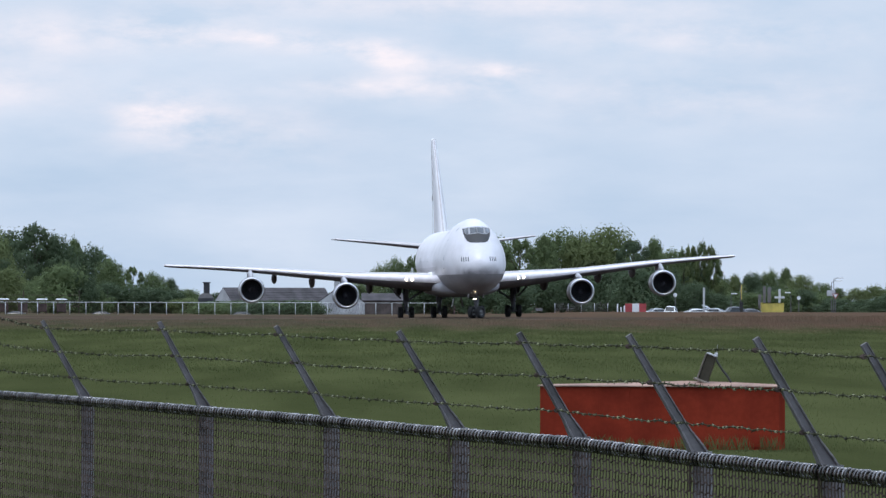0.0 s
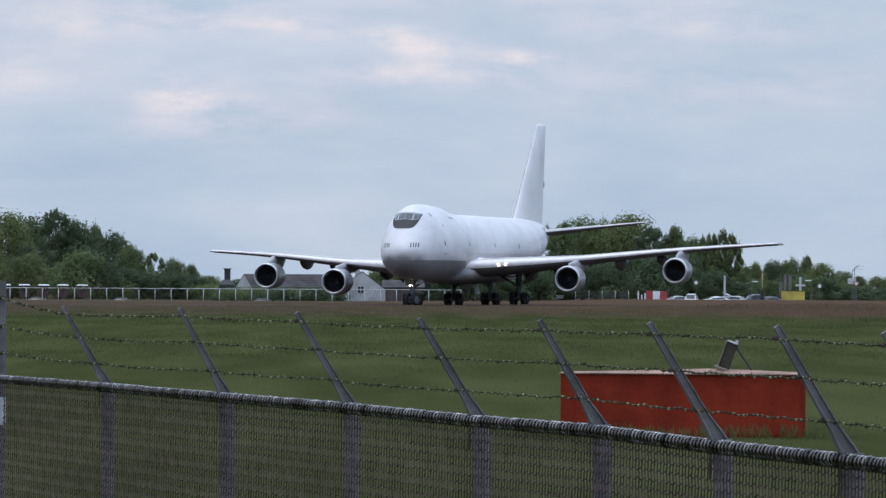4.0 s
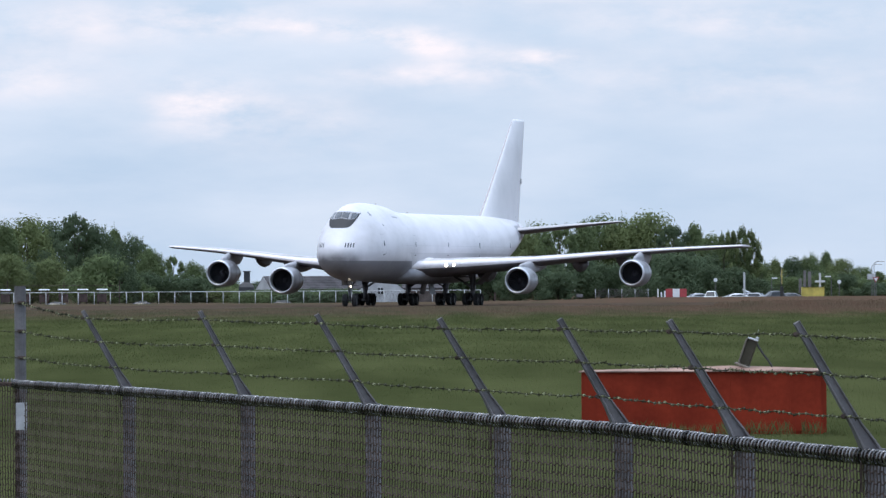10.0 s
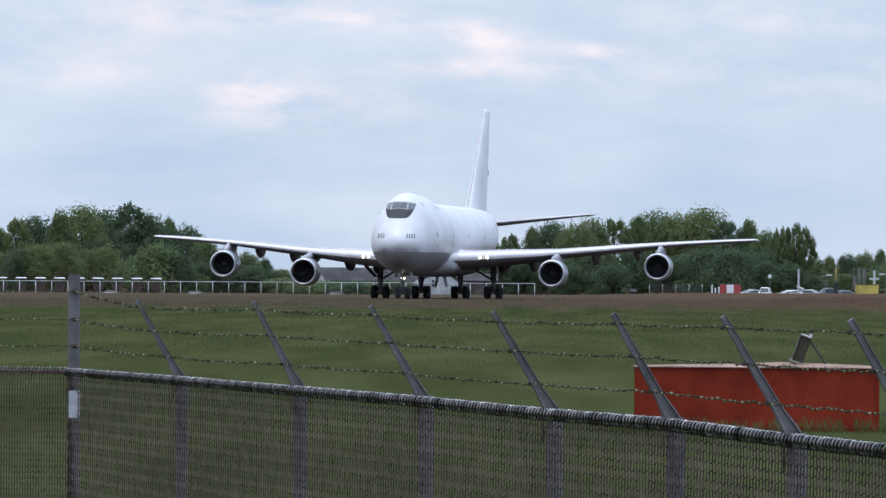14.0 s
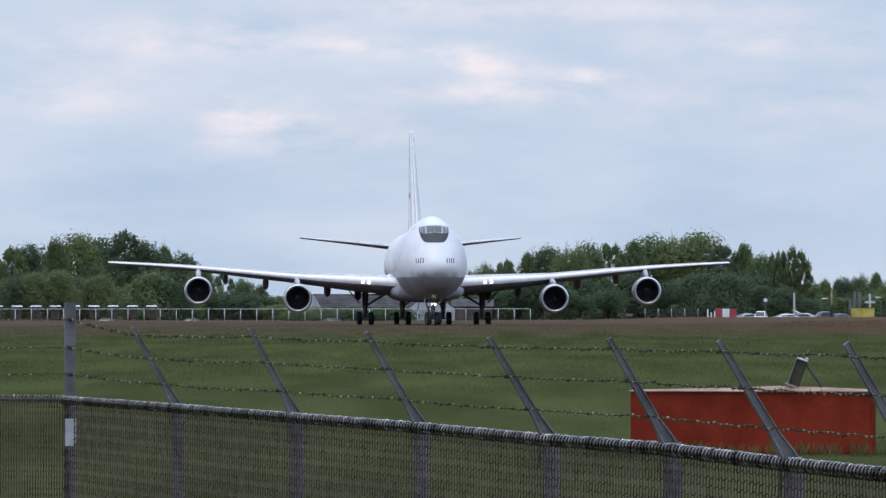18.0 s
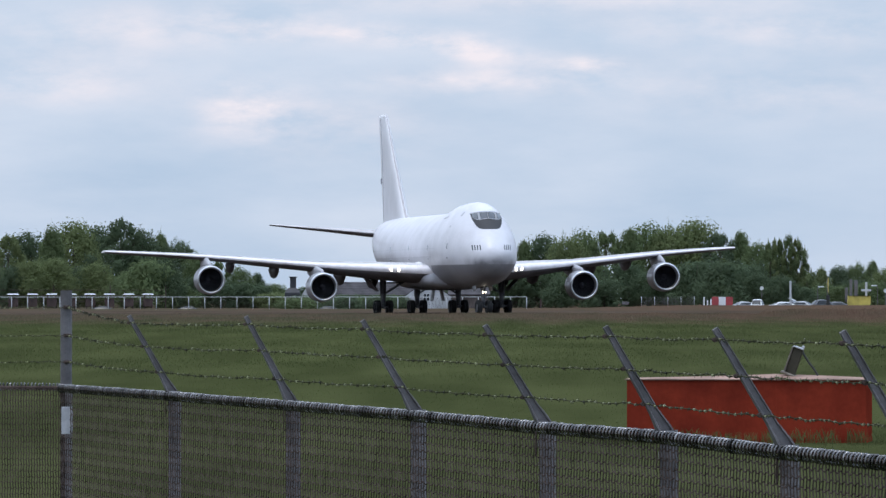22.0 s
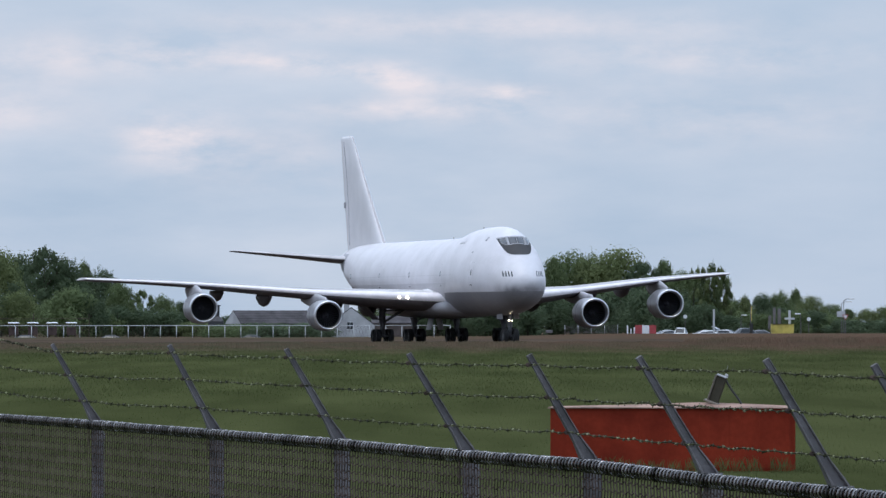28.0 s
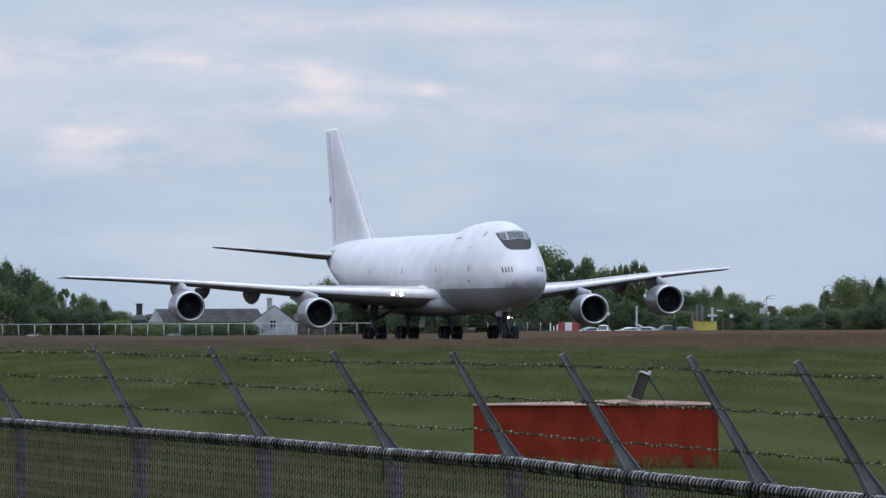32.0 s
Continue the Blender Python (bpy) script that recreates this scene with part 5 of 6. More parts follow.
# skyline of the woods: bearing (east over north, in thousandths) and height over north, in thousandths
SKYLINE = ((-68, 8.6), (-65.5, 9.1), (-61, 10.2), (-56.4, 11.2), (-53.5, 10.8), (-50.5, 11.2), (-48, 11.8), (-46, 11.2), (-43.5, 10.4), (-41.2, 8.7), (-39.4, 9.0), (-37.2, 6.6), (-33.8, 5.9), (-31.5, 5.4), (-28.7, 4.0), (-26.4, 3.2), (-24, 1.4))
EAST_SKYLINE = ((0.4, 3.2), (1.5, 4.9), (4, 5.4), (7.5, 7.0), (10, 7.7), (14, 9.4), (17, 9.0), (20.5, 9.4), (25.6, 9.8), (29, 10.5), (31.5, 11.0), (35.3, 10.4), (38, 11.2), (41, 10.0), (44, 10.1), (46.6, 8.9), (49, 7.9), (50.5, 6.4), (54, 4.0), (55, 3.6))
FAR_SKYLINE = ((55, 4.0), (58, 4.2), (61, 4.8), (64.5, 5.3), (67, 4.6), (70, 3.2), (73, 2.2), (76, 2.5), (79, 3.0), (81, 4.8), (83, 7.0), (85, 6.6), (87, 6.4), (90, 7.2), (95, 7.5))


def woods(line, y0, y1, step, seed, kinds, tones, low=None):
    rnd = random.Random(seed)
    low = low or tones
    b = line[0][0]
    i = 0
    while b < line[-1][0]:
        top = lerp_table(line, b)[0]
        kind = kinds[i % len(kinds)]
        tone = tones[rnd.randrange(len(tones))]
        y = rnd.uniform(y0, y1)
        h = max(0.6, top * y / 1000 * rnd.uniform(0.95, 1.04))
        spread = min(15, max(6, h * (0.9 if kind != "tall" else 0.75)))
        plant(kind, tone, rnd.randrange(3), b * y / 1000, y, EYE.z + h, spread, rnd.uniform(0, 6))
        # lower growth in front; low gives darker tones that hold its shade
        y2 = y0 - rnd.uniform(8, 30)
        h2 = h * rnd.uniform(0.30, 0.62)
        plant("bush" if rnd.random() < 0.55 else "round", low[rnd.randrange(len(low))], rnd.randrange(3), (b + rnd.uniform(-1, 1)) * y2 / 1000, y2, EYE.z + h2, max(7, h2 * 1.3), rnd.uniform(0, 6))
        b += step * rnd.uniform(0.8, 1.2)
        i += 1


woods(SKYLINE, 1150, 1230, 3.1, 3, ("round", "open", "round", "tall", "round"), (0, 0, 1, 2))
# east woods: darker low tones put the shade at their foot into the leaves
woods(EAST_SKYLINE, 1170, 1250, 3.3, 8, ("round", "willow", "round", "open", "tall"), (0, 1, 1, 2), (0, 0, 0, 1))
woods(FAR_SKYLINE, 1210, 1290, 2.6, 21, ("willow", "tall", "round"), (0, 1, 1, 2), (0, 0, 0, 1))
woods(((-26, 1.6), (-10, 1.5), (3, 2.2)), 1290, 1330, 3.2, 31, ("round", "bush"), (0, 1))
woods(((-20.5, 0.35), (-5.5, 0.35)), 1060, 1075, 2.2, 41, ("bush",), (0, 0, 1))
for _b, _t, _s in ((49.4, 8.2, 2), (50.6, 8.9, 1), (51.9, 9.4, 2), (53.2, 8.9, 1), (53.9, 7.4, 0)):
    plant("open", 1 + _s % 2, _s, _b * 1.165, 1165, EYE.z + _t * 1.165, 5.6, _b)


def box_thing(name, label, category, mat, x, y, z, sx, sy, sz, bevel=0.02, group="", turn=0.0):
    bm = bmesh.new()
    add_box(bm, 0, 0, sz / 2, sx, sy, sz, bevel)
    ob = part(name, bm, mat, at=pose(x, y, z, 0, 0, turn))
    return tagged(ob, label, category, group)


def build_far_fence():
    """White tubular railing with wire mesh along the perimeter road."""
    root = empty("perimeter_fence")
    tagged(root, "pale tubular perimeter fence behind the taxiway", "fence")
    y = 1000.0
    x0, x1, step = -71.41, 14.89, 2.41
    n = int((x1 - x0) / step)
    bm = bmesh.new()
    add_tube(bm, (0, 0, -0.3), (0, 0, 1.92), 0.065, seg=10)
    me = mesh_of("fence_post", bm, M_POSTWHITE, True)
    zs = []
    for i in range(n + 1):
        x = x0 + i * step
        z = -0.6
        share("fence_post", me, root, Matrix.Translation((x, y, z)))
        zs.append((x, z))
    bm = bmesh.new()
    add_tube(bm, (0, 0, 0), (step, 0, 0), 0.042, seg=8)
    me = mesh_of("fence_rail", bm, M_POSTWHITE, True)
    for x, z in zs[:-1]:
        share("fence_rail", me, root, Matrix.Translation((x, y, z + 1.88)))
    verts, faces = [], []
    for i in range(int((x1 - x0) / 0.5)):
        for k in (0, 1):
            x = x0 + i * 0.5
            j = len(verts)
            a, b = (x, x + 0.5) if k else (x + 0.5, x)
            verts += [(a, y, -0.6), (a + 0.02, y, -0.6), (b + 0.02, y, 1.28), (b, y, 1.28), (a + 0.01, y + 0.02, -0.6), (b + 0.01, y + 0.02, 1.28)]
            faces += [(j, j + 1, j + 2, j + 3), (j + 1, j + 4, j + 5, j + 2), (j + 4, j, j + 3, j + 5)]
    ob = raw("fence_mesh", verts, faces, M_WIRE, root)
    ob["kind"] = "stuff"
    # a short lower grey run further east
    root = empty("low_fence")
    tagged(root, "low grey mesh fence at the edge of the car park", "fence")
    bm = bmesh.new()
    add_tube(bm, (0, 0, -0.2), (0, 0, 1.3), 0.04, seg=8)
    me = mesh_of("fence_post", bm, M_FRAME, True)
    for i in range(5):
        share("fence_post", me, root, Matrix.Translation((30.42 + i * 2.0, 1010, 0.0)))
    for i in range(16):
        bm = bmesh.new()
        add_tube(bm, (30.42, 1010, 0.1 + i * 0.08), (30.42 + 8.0, 1010, 0.1 + i * 0.08), 0.006, seg=4)
        part("fence_wire", bm, M_GALV, root)


build_far_fence()


def build_shelters():
    """A row of white topped stands on rusty posts."""
    bm = bmesh.new()
    rings = []
    for x, h in ((-0.9, 0.0), (-0.86, 0.07), (-0.7, 0.15), (0.7, 0.15), (0.86, 0.07), (0.9, 0.0)):
        rings.append([Vector((x, y, z)) for y, z in ((-0.6, 0), (-0.6, h * 0.7), (-0.3, h + 0.04), (0.3, h + 0.04), (0.6, h * 0.7), (0.6, 0))])
    add_loft(bm, rings, cap0=True, cap1=True)
    cap = mesh_of("roof", tidy(bm), M_WHITE)
    bm = bmesh.new()
    add_tube(bm, (0, 0, -0.4), (0, 0, 2.3), 0.07, seg=8)
    leg = mesh_of("leg", bm, M_RUST)
    # added solid block in place of a see-through brown frame
    bm = bmesh.new()
    add_box(bm, 0, 0, 1.0, 1.5, 0.6, 1.3, 0.08)
    body = mesh_of("frame_fill", bm, M_RUST)
    for i in range(9):
        root = empty("stand", Matrix.Translation((-70.85 + i * 3.06, 1060, -0.60)))
        share("roof", cap, root, Matrix.Translation((0, 0, 2.25)), "white rounded roof")
        share("leg", leg, root, Matrix.Translation((-0.6, 0, 0)))
        share("leg", leg, root, Matrix.Translation((0.6, 0, 0)))
        share("frame_fill", body, root, Matrix.Identity(4))
        tagged(root, "small rusty brown stand with a white roof", "stand", "row of white roofed stands")
    root = empty("rusty_frame")
    for x in (-73.13, -62.21, -53.12, -44.20):
        bm = bmesh.new()
        add_tube(bm, (x, 1075, -0.9), (x, 1075, 3.2), 0.06, seg=8)
        part("upright", bm, M_RUST, root)
    for z in (0.6, 1.5, 2.4):
        bm = bmesh.new()
        add_tube(bm, (-73.13, 1075, z), (-44.20, 1075, z), 0.035, seg=8)
        part("crossbar", bm, M_RUST, root)
    tagged(root, "rusty brown steel frame behind the stands", "frame")


build_shelters()


def build_houses():
    z0 = -0.62
    # long low barn with a dark roof
    root = empty("barn", pose(-13.20, 1104, z0, 0, 0, 21))
    bm = bmesh.new()
    L, D, eave, ridge = 17.4, 7.0, 2.3, 4.35
    prof = [(-D / 2, -0.3), (-D / 2, eave), (0, ridge - 0.12), (D / 2, eave), (D / 2, -0.3)]
    add_loft(bm, [[Vector((x, y, z)) for y, z in prof] for x in (-L / 2, L / 2)], cap0=True, cap1=True)
    part("wall", tidy(bm), M_BRICK, root, "dark brick barn wall")
    for s in (-1, 1):
        n = 8
        for i in range(n):
            bm = bmesh.new()
            k0, k1 = i / n, (i + 1) / n
            y0, y1 = s * (D / 2 + 0.35) * (1 - k0), s * (D / 2 + 0.35) * (1 - k1)
            h0, h1 = eave - 0.15 + (ridge - eave + 0.15) * k0, eave - 0.15 + (ridge - eave + 0.15) * k1
            add_loft(bm, [[Vector((x, y0, h0)), Vector((x, y0, h0 + 0.10)), Vector((x, y1, h1 + 0.04)), Vector((x, y1, h1))] for x in (-L / 2 - 0.25, L / 2 + 0.25)], cap0=True, cap1=True)
            part("roof_course", tidy(bm), M_ROOF, root, "dark roof tiles")
    bm = bmesh.new()
    add_loft(bm, [[Vector((x, y, z)) for y, z in prof] for x in (-L / 2 - 0.30, -L / 2)], cap0=True, cap1=True)
    part("gable_wall", tidy(bm), M_RENDER, root, "white rendered gable end")
    for x in (-6, -2, 2.5, 6):
        bm = bmesh.new()
        add_box(bm, x, -D / 2 - 0.02, 1.2, 1.1, 0.1, 1.0, 0.02)
        w = part("window", bm, M_CARGLASS, root)
        bm = bmesh.new()
        add_box(bm, x, -D / 2 - 0.04, 0.66, 1.3, 0.16, 0.08, 0.01)
        part("sill", bm, M_WHITE, w)
    tagged(root, "long low barn with a dark tiled roof", "barn")
    # white house with its gable towards the field
    root = empty("house", pose(-2.03, 1092, z0))
    W, D, eave, ridge = 7.6, 9.0, 1.9, 4.75
    bm = bmesh.new()
    prof = [(-W / 2, -0.3), (-W / 2, eave), (0, ridge), (W / 2, eave), (W / 2, -0.3)]
    add_loft(bm, [[Vector((x, y, z)) for x, z in prof] for y in (-D / 2, D / 2)], cap0=True, cap1=True)
    part("wall", tidy(bm), M_RENDER, root, "white rendered gable wall")
    for s in (-1, 1):
        bm = bmesh.new()
        add_loft(bm, [[Vector((s * (W / 2 + 0.3), y, eave - 0.22)), Vector((s * (W / 2 + 0.3), y, eave - 0.08)), Vector((0, y, ridge + 0.16)), Vector((0, y, ridge + 0.02))] for y in (-D / 2 - 0.02, D / 2 + 0.2)], cap0=True, cap1=True)
        part("roof", tidy(bm), M_ROOF, root, "dark tiled roof")
    bm = bmesh.new()
    add_box(bm, -0.75, -D / 2 + 0.5, ridge + 0.2, 0.85, 0.7, 2.1, 0.02)
    add_box(bm, -0.75, -D / 2 + 0.5, ridge + 1.25, 1.0, 0.85, 0.14, 0.02)
    part("chimney", bm, M_RENDER, root, "whitewashed chimney")
    for x, z, w, h in ((-0.2, 1.85, 1.0, 1.3),):
        bm = bmesh.new()
        add_box(bm, x, -D / 2 - 0.01, z, w, 0.12, h, 0.02)
        win = part("window", bm, M_FRAME, root, "grey framed window")
        for dx in (-0.25, 0.25):
            for dz in (-0.3, 0.3):
                bm = bmesh.new()
                add_box(bm, x + dx, -D / 2 - 0.06, z + dz, 0.40, 0.04, 0.5, 0.01)
                part("pane", bm, M_CARGLASS, win)
    tagged(root, "white rendered house with a chimney, gable to the field", "house")
    # low annex
    root = empty("annex", pose(4.75, 1104, z0))
    bm = bmesh.new()
    add_box(bm, 0, 0, 1.0, 6.4, 5.0, 2.6, 0.03)
    part("wall", bm, M_BRICK, root)
    bm = bmesh.new()
    add_loft(bm, [[Vector((x, -2.9, 2.2)), Vector((x, -2.9, 2.35)), Vector((x, 0, 3.5)), Vector((x, 2.9, 2.35)), Vector((x, 2.9, 2.2))] for x in (-3.5, 3.5)], cap0=True, cap1=True)
    part("roof", tidy(bm), M_ROOF, root)
    tagged(root, "low brick annex with a dark roof", "outbuilding")
    # boiler house with a square stack
    root = empty("boiler_house", pose(-24.05, 1087, z0))
    bm = bmesh.new()
    rings = [[Vector((x, y, z)) for x, y in ((-w, -w), (w, -w), (w, w), (-w, w))] for w, z in ((1.25, -0.3), (1.25, 2.6), (0.95, 3.1), (0.6, 3.4))]
    add_loft(bm, rings, cap1=True)
    # near-black colour on block and stack paints in their dark silhouette
    part("wall", tidy(bm), M_DARK, root, "silhouette dark hipped block")
    bm = bmesh.new()
    add_box(bm, 0.1, 0, 4.0, 0.98, 1.0, 2.3, 0.04)
    add_box(bm, 0.1, 0, 5.15, 1.3, 1.25, 0.16, 0.03)
    part("stack", bm, M_DARK, root, "square dark stack")
    tagged(root, "small dark boiler house with a square stack", "outbuilding")


build_houses()


def build_car(paint, label, m, tall=1.45, length=4.3, boot_open=False):
    root = empty("car", m)
    bm = bmesh.new()
    h = tall
    L = length
    prof = [(-L / 2, 0.45, 0.72), (-L / 2 + 0.1, 0.32, 0.80), (-L * 0.30, 0.30, 0.92), (-L * 0.12, 0.30, h - 0.12), (L * 0.02, 0.30, h), (L * 0.25, 0.30, h - 0.06), (L * 0.43, 0.30, 0.98), (L / 2 - 0.05, 0.32, 0.90), (L / 2, 0.45, 0.70)]
    rings = []
    for x, z0, z1 in prof:
        cab = max(0.0, (z1 - 0.95) / (h - 0.95))
        w0, w1 = 0.86, 0.86 - 0.22 * cab
        mid = min(z1, 0.92)
        rings.append([Vector((x, y, z)) for y, z in ((-w0 * 0.9, z0), (-w0, (z0 + mid) / 2), (-w0, mid), (-w1 + 0.04, z1 - 0.03), (-w1 * 0.6, z1), (w1 * 0.6, z1), (w1 - 0.04, z1 - 0.03), (w0, mid), (w0, (z0 + mid) / 2), (w0 * 0.9, z0))])
    add_loft(bm, rings, cap0=True, cap1=True)
    body = part("body", tidy(bm), paint, root, smooth=False)
    for s in (-1, 1):
        bm = bmesh.new()
        add_loft(bm, [[Vector((x, s * (0.865 - k * 0.19), z)) + Vector((0, s * 0.012 * q, 0)) for q in (0, 1) for (z, k) in (((z0, 0.0), (z1, 1.0)) if q == 0 else ((z1, 1.0), (z0, 0.0)))] for x, z0, z1 in ((-L * 0.17, 0.96, 0.99), (-L * 0.09, 0.96, h - 0.20), (L * 0.24, 0.96, h - 0.17), (L * 0.35, 0.98, 1.02))], cap0=True, cap1=True)
        part("side_window", tidy(bm), M_CARGLASS, root)
    for x0, z0, x1, z1, nm in ((-L * 0.29, 0.94, -L * 0.125, h - 0.14, "windscreen"), (L * 0.415, 1.02, L * 0.265, h - 0.10, "rear_window")):
        bm = bmesh.new()
        o = 0.02 if x0 < 0 else -0.02
        add_loft(bm, [[Vector((x0 - o, y, z0)), Vector((x1 - o, y * 0.85, z1 + 0.02)), Vector((x1, y * 0.85, z1)), Vector((x0, y, z0 - 0.02))] for y in (-0.7, 0.7)], cap0=True, cap1=True)
        part(nm, tidy(bm), M_CARGLASS, root)
    tyre, rim = CAR_WHEEL
    for x in (-L * 0.32, L * 0.31):
        for y in (-0.78, 0.78):
            w = share("wheel", tyre, root, Matrix.Translation((x, y, 0.31)) @ Matrix.Rotation(math.pi / 2, 4, "Z"))
            share("rim", rim, w, Matrix.Identity(4))
    for y in (-0.6, 0.6):
        bm = bmesh.new()
        add_box(bm, -L / 2 + 0.04, y, 0.68, 0.12, 0.34, 0.14, 0.03)
        part("headlight", bm, M_WHITE, root)
    if boot_open:
        bm = bmesh.new()
        add_box(bm, L * 0.42, 0, h + 0.25, 1.15, 1.3, 0.07, 0.03, Euler((0, radians(-24), 0)).to_matrix())
        part("tailgate", bm, paint, root, "raised tailgate")
    tagged(root, label, "car", "cars in the car park")


def wheel_pair(r, w):
    bm = bmesh.new()
    spin(bm, [(-w * 0.4, r * 0.55), (-w * 0.5, r * 0.75), (-w * 0.4, r * 0.96), (0, r), (w * 0.4, r * 0.96), (w * 0.5, r * 0.75), (w * 0.4, r * 0.55), (-w * 0.4, r * 0.55)], 20, "x")
    a = mesh_of("tyre", tidy(bm), M_TYRE, True)
    bm = bmesh.new()
    spin(bm, [(-w * 0.42, 0.02), (-w * 0.4, r * 0.3), (-w * 0.3, r * 0.57), (w * 0.3, r * 0.57), (w * 0.4, r * 0.3), (w * 0.42, 0.02)], 16, "x")
    return a, mesh_of("rim", tidy(bm), M_RIM, True)


CAR_WHEEL = wheel_pair(0.31, 0.2)
build_car(M_CARS[0], "silver hatchback parked behind the grass", pose(46.54, 1030, -0.85, 0, 0, 20), 1.42, 4.0)
build_car(M_CARS[1], "white van like car seen from the front", pose(48.41, 1020, -0.85, 0, 0, 80), 1.75, 4.2)
build_car(M_CARS[1], "white saloon parked behind the grass", pose(52.24, 1024, -0.85, 0, 0, 10), 1.38, 4.5)
build_car(M_CARS[3], "dark blue hatchback between two white cars", pose(54.91, 1040, -0.85, 0, 0, 70), 1.42, 4.0)
build_car(M_CARS[0], "silver estate car with its tailgate raised", pose(56.04, 1030, -0.85, 0, 0, 160), 1.46, 4.3, True)
build_car(M_CARS[2], "dark grey off-road car with roof bars", pose(58.33, 1026, -0.85, 0, 0, 15), 1.72, 4.6)
build_car(M_CARS[2], "grey estate car beside a yellow flag", pose(61.06, 1034, -0.85, 0, 0, 5), 1.40, 4.3)
build_car(M_DULLCAR, "grey car behind the perimeter fence", pose(-39.30, 1030, -1.52, 0, 0, 0), 1.40, 4.2)
build_car(M_DULLCAR, "grey hatchback behind the perimeter fence", pose(-52.46, 1030, -1.52, 0, 0, 0), 1.40, 4.4)
build_car(M_DULLCAR, "grey car parked beside the barn", pose(-17.60, 1030, -1.52, 0, 0, 0), 1.42, 4.2)


def build_roadside():
    # red and white barrier board
    root = empty("barrier_board", pose(42.22, 1000, 0.0))
    for i, m in enumerate((M_RED, M_WHITE, M_RED)):
        bm = bmesh.new()
        add_box(bm, -1.05 + 1.05 * i, 0, 0.65, 1.05, 0.15, 1.25, 0.02)
        part("board", bm, m, root, ("red", "white", "red")[i] + " board")
    for x in (-1.5, 1.5):
        bm = bmesh.new()
        add_box(bm, x, 0.15, 0.35, 0.12, 0.12, 0.9, 0.02)
        part("leg", bm, M_GALV, root)
    tagged(root, "red and white striped barrier board at the field's edge", "barrier")
    for k, (px, hh) in enumerate(((39.43, 1.3), (39.94, 0.8), (40.45, 1.0))):
        box_thing("marker_post", "short white marker post in the grass", "marker post", M_WHITE, px, 998, -0.05, 0.22, 0.18, hh, 0.03, "marker posts")
    # yellow skip filled with posts
    root = empty("skip", pose(63.01, 1005, 0.02))
    bm = bmesh.new()
    rings = [[Vector((x * w, y * 0.9, z)) for x, y in ((-1, -1), (1, -1), (1, 1), (-1, 1))] for w, z in ((1.62, 0), (1.70, 0.3), (1.70, 1.42), (1.60, 1.42), (1.58, 1.30))]
    add_loft(bm, rings, cap0=True, cap1=True)
    body = part("body", tidy(bm), M_YELLOW, root)
    for i in range(7):
        bm = bmesh.new()
        add_box(bm, -1.5 + 0.5 * i, -0.90, 0.85, 0.09, 0.08, 1.0, 0.01)
        part("rib", bm, M_YELLOW, body)
    tagged(root, "yellow steel skip standing in the grass", "skip")
    for px, w, z1, nm in ((61.90, 0.42, 3.9, "slab"), (62.65, 0.5, 3.75, "slab"), (61.22, 0.45, 2.7, "slab")):
        box_thing("concrete_slab", "grey upright concrete slab in the skip", "slab", M_GALV, px, 1006.0 + w, 0.5, w, 0.25, z1 - 0.5, 0.03, "slabs in the skip")
    root = empty("white_cross", pose(64.11, 1005, 0.5))
    bm = bmesh.new()
    add_box(bm, 0, 0, 1.5, 0.34, 0.2, 3.0, 0.03)
    part("upright", bm, M_FRAME, root)
    bm = bmesh.new()
    add_box(bm, 0, -0.12, 1.75, 1.5, 0.14, 0.32, 0.03)
    part("crossbar", bm, M_FRAME, root)
    tagged(root, "weathered white cross shaped marker in the skip", "marker")

    def lamp(x, y, top, arms, label):
        root = empty("street_lamp", pose(x, y, 0.0))
        bm = bmesh.new()
        add_tube(bm, (0, 0, -1.1), (0, 0, top), 0.075, 0.045, seg=10)
        part("pole", bm, M_GALV, root)
        for a in arms:
            bm = bmesh.new()
            add_tube(bm, (0, 0, top - 0.05), (a * 0.5, 0, top + 0.22), 0.05, seg=8)
            add_tube(bm, (a * 0.5, 0, top + 0.22), (a * 0.9, 0, top + 0.25), 0.05, seg=8)
            part("arm", bm, M_GALV, root)
            bm = bmesh.new()
            add_box(bm, a * 1.25, 0, top + 0.24, 0.9, 0.35, 0.16, 0.05)
            part("lamp_head", bm, M_WHITE, root)
        tagged(root, label, "street lamp", "street lamps")

    lamp(76.23, 1060, 5.2, (1, ), "grey street lamp with a single bent arm")
    lamp(76.95, 1075, 4.8, (1, ), "grey street lamp with a single bent arm")
    lamp(88.60, 1100, 7.0, (1, ), "tall grey street lamp over the hedge")
    lamp(59.06, 1045, 2.6, (0.4, ), "small lamp post in the car park")
    lamp(68.43, 1045, 2.8, (-0.4, ), "small lamp post in the car park")
    # plain posts and the yellow flag
    box_thing("concrete_post", "tall grey concrete post between parked cars", "post", M_FRAME, 53.24, 1015, 0.0, 0.3, 0.3, 3.7, 0.03)
    root = empty("flag_pole", pose(58.65, 1012, 0.0))
    bm = bmesh.new()
    add_tube(bm, (0, 0, -0.2), (0, 0, 4.2), 0.06, seg=8)
    part("pole", bm, M_GALV, root)
    bm = bmesh.new()
    rings = []
    for i in range(7):
        z = 1.9 + 2.2 * i / 6
        b = 0.08 * math.sin(i * 1.3)
        rings.append([Vector((-0.05, b, z)), Vector((0.2, b + 0.06, z)), Vector((0.2, b + 0.09, z)), Vector((-0.05, b + 0.03, z))])
    add_loft(bm, rings, cap0=True, cap1=True)
    part("banner", tidy(bm), M_YELLOW, root, "narrow yellow banner")
    bm = bmesh.new()
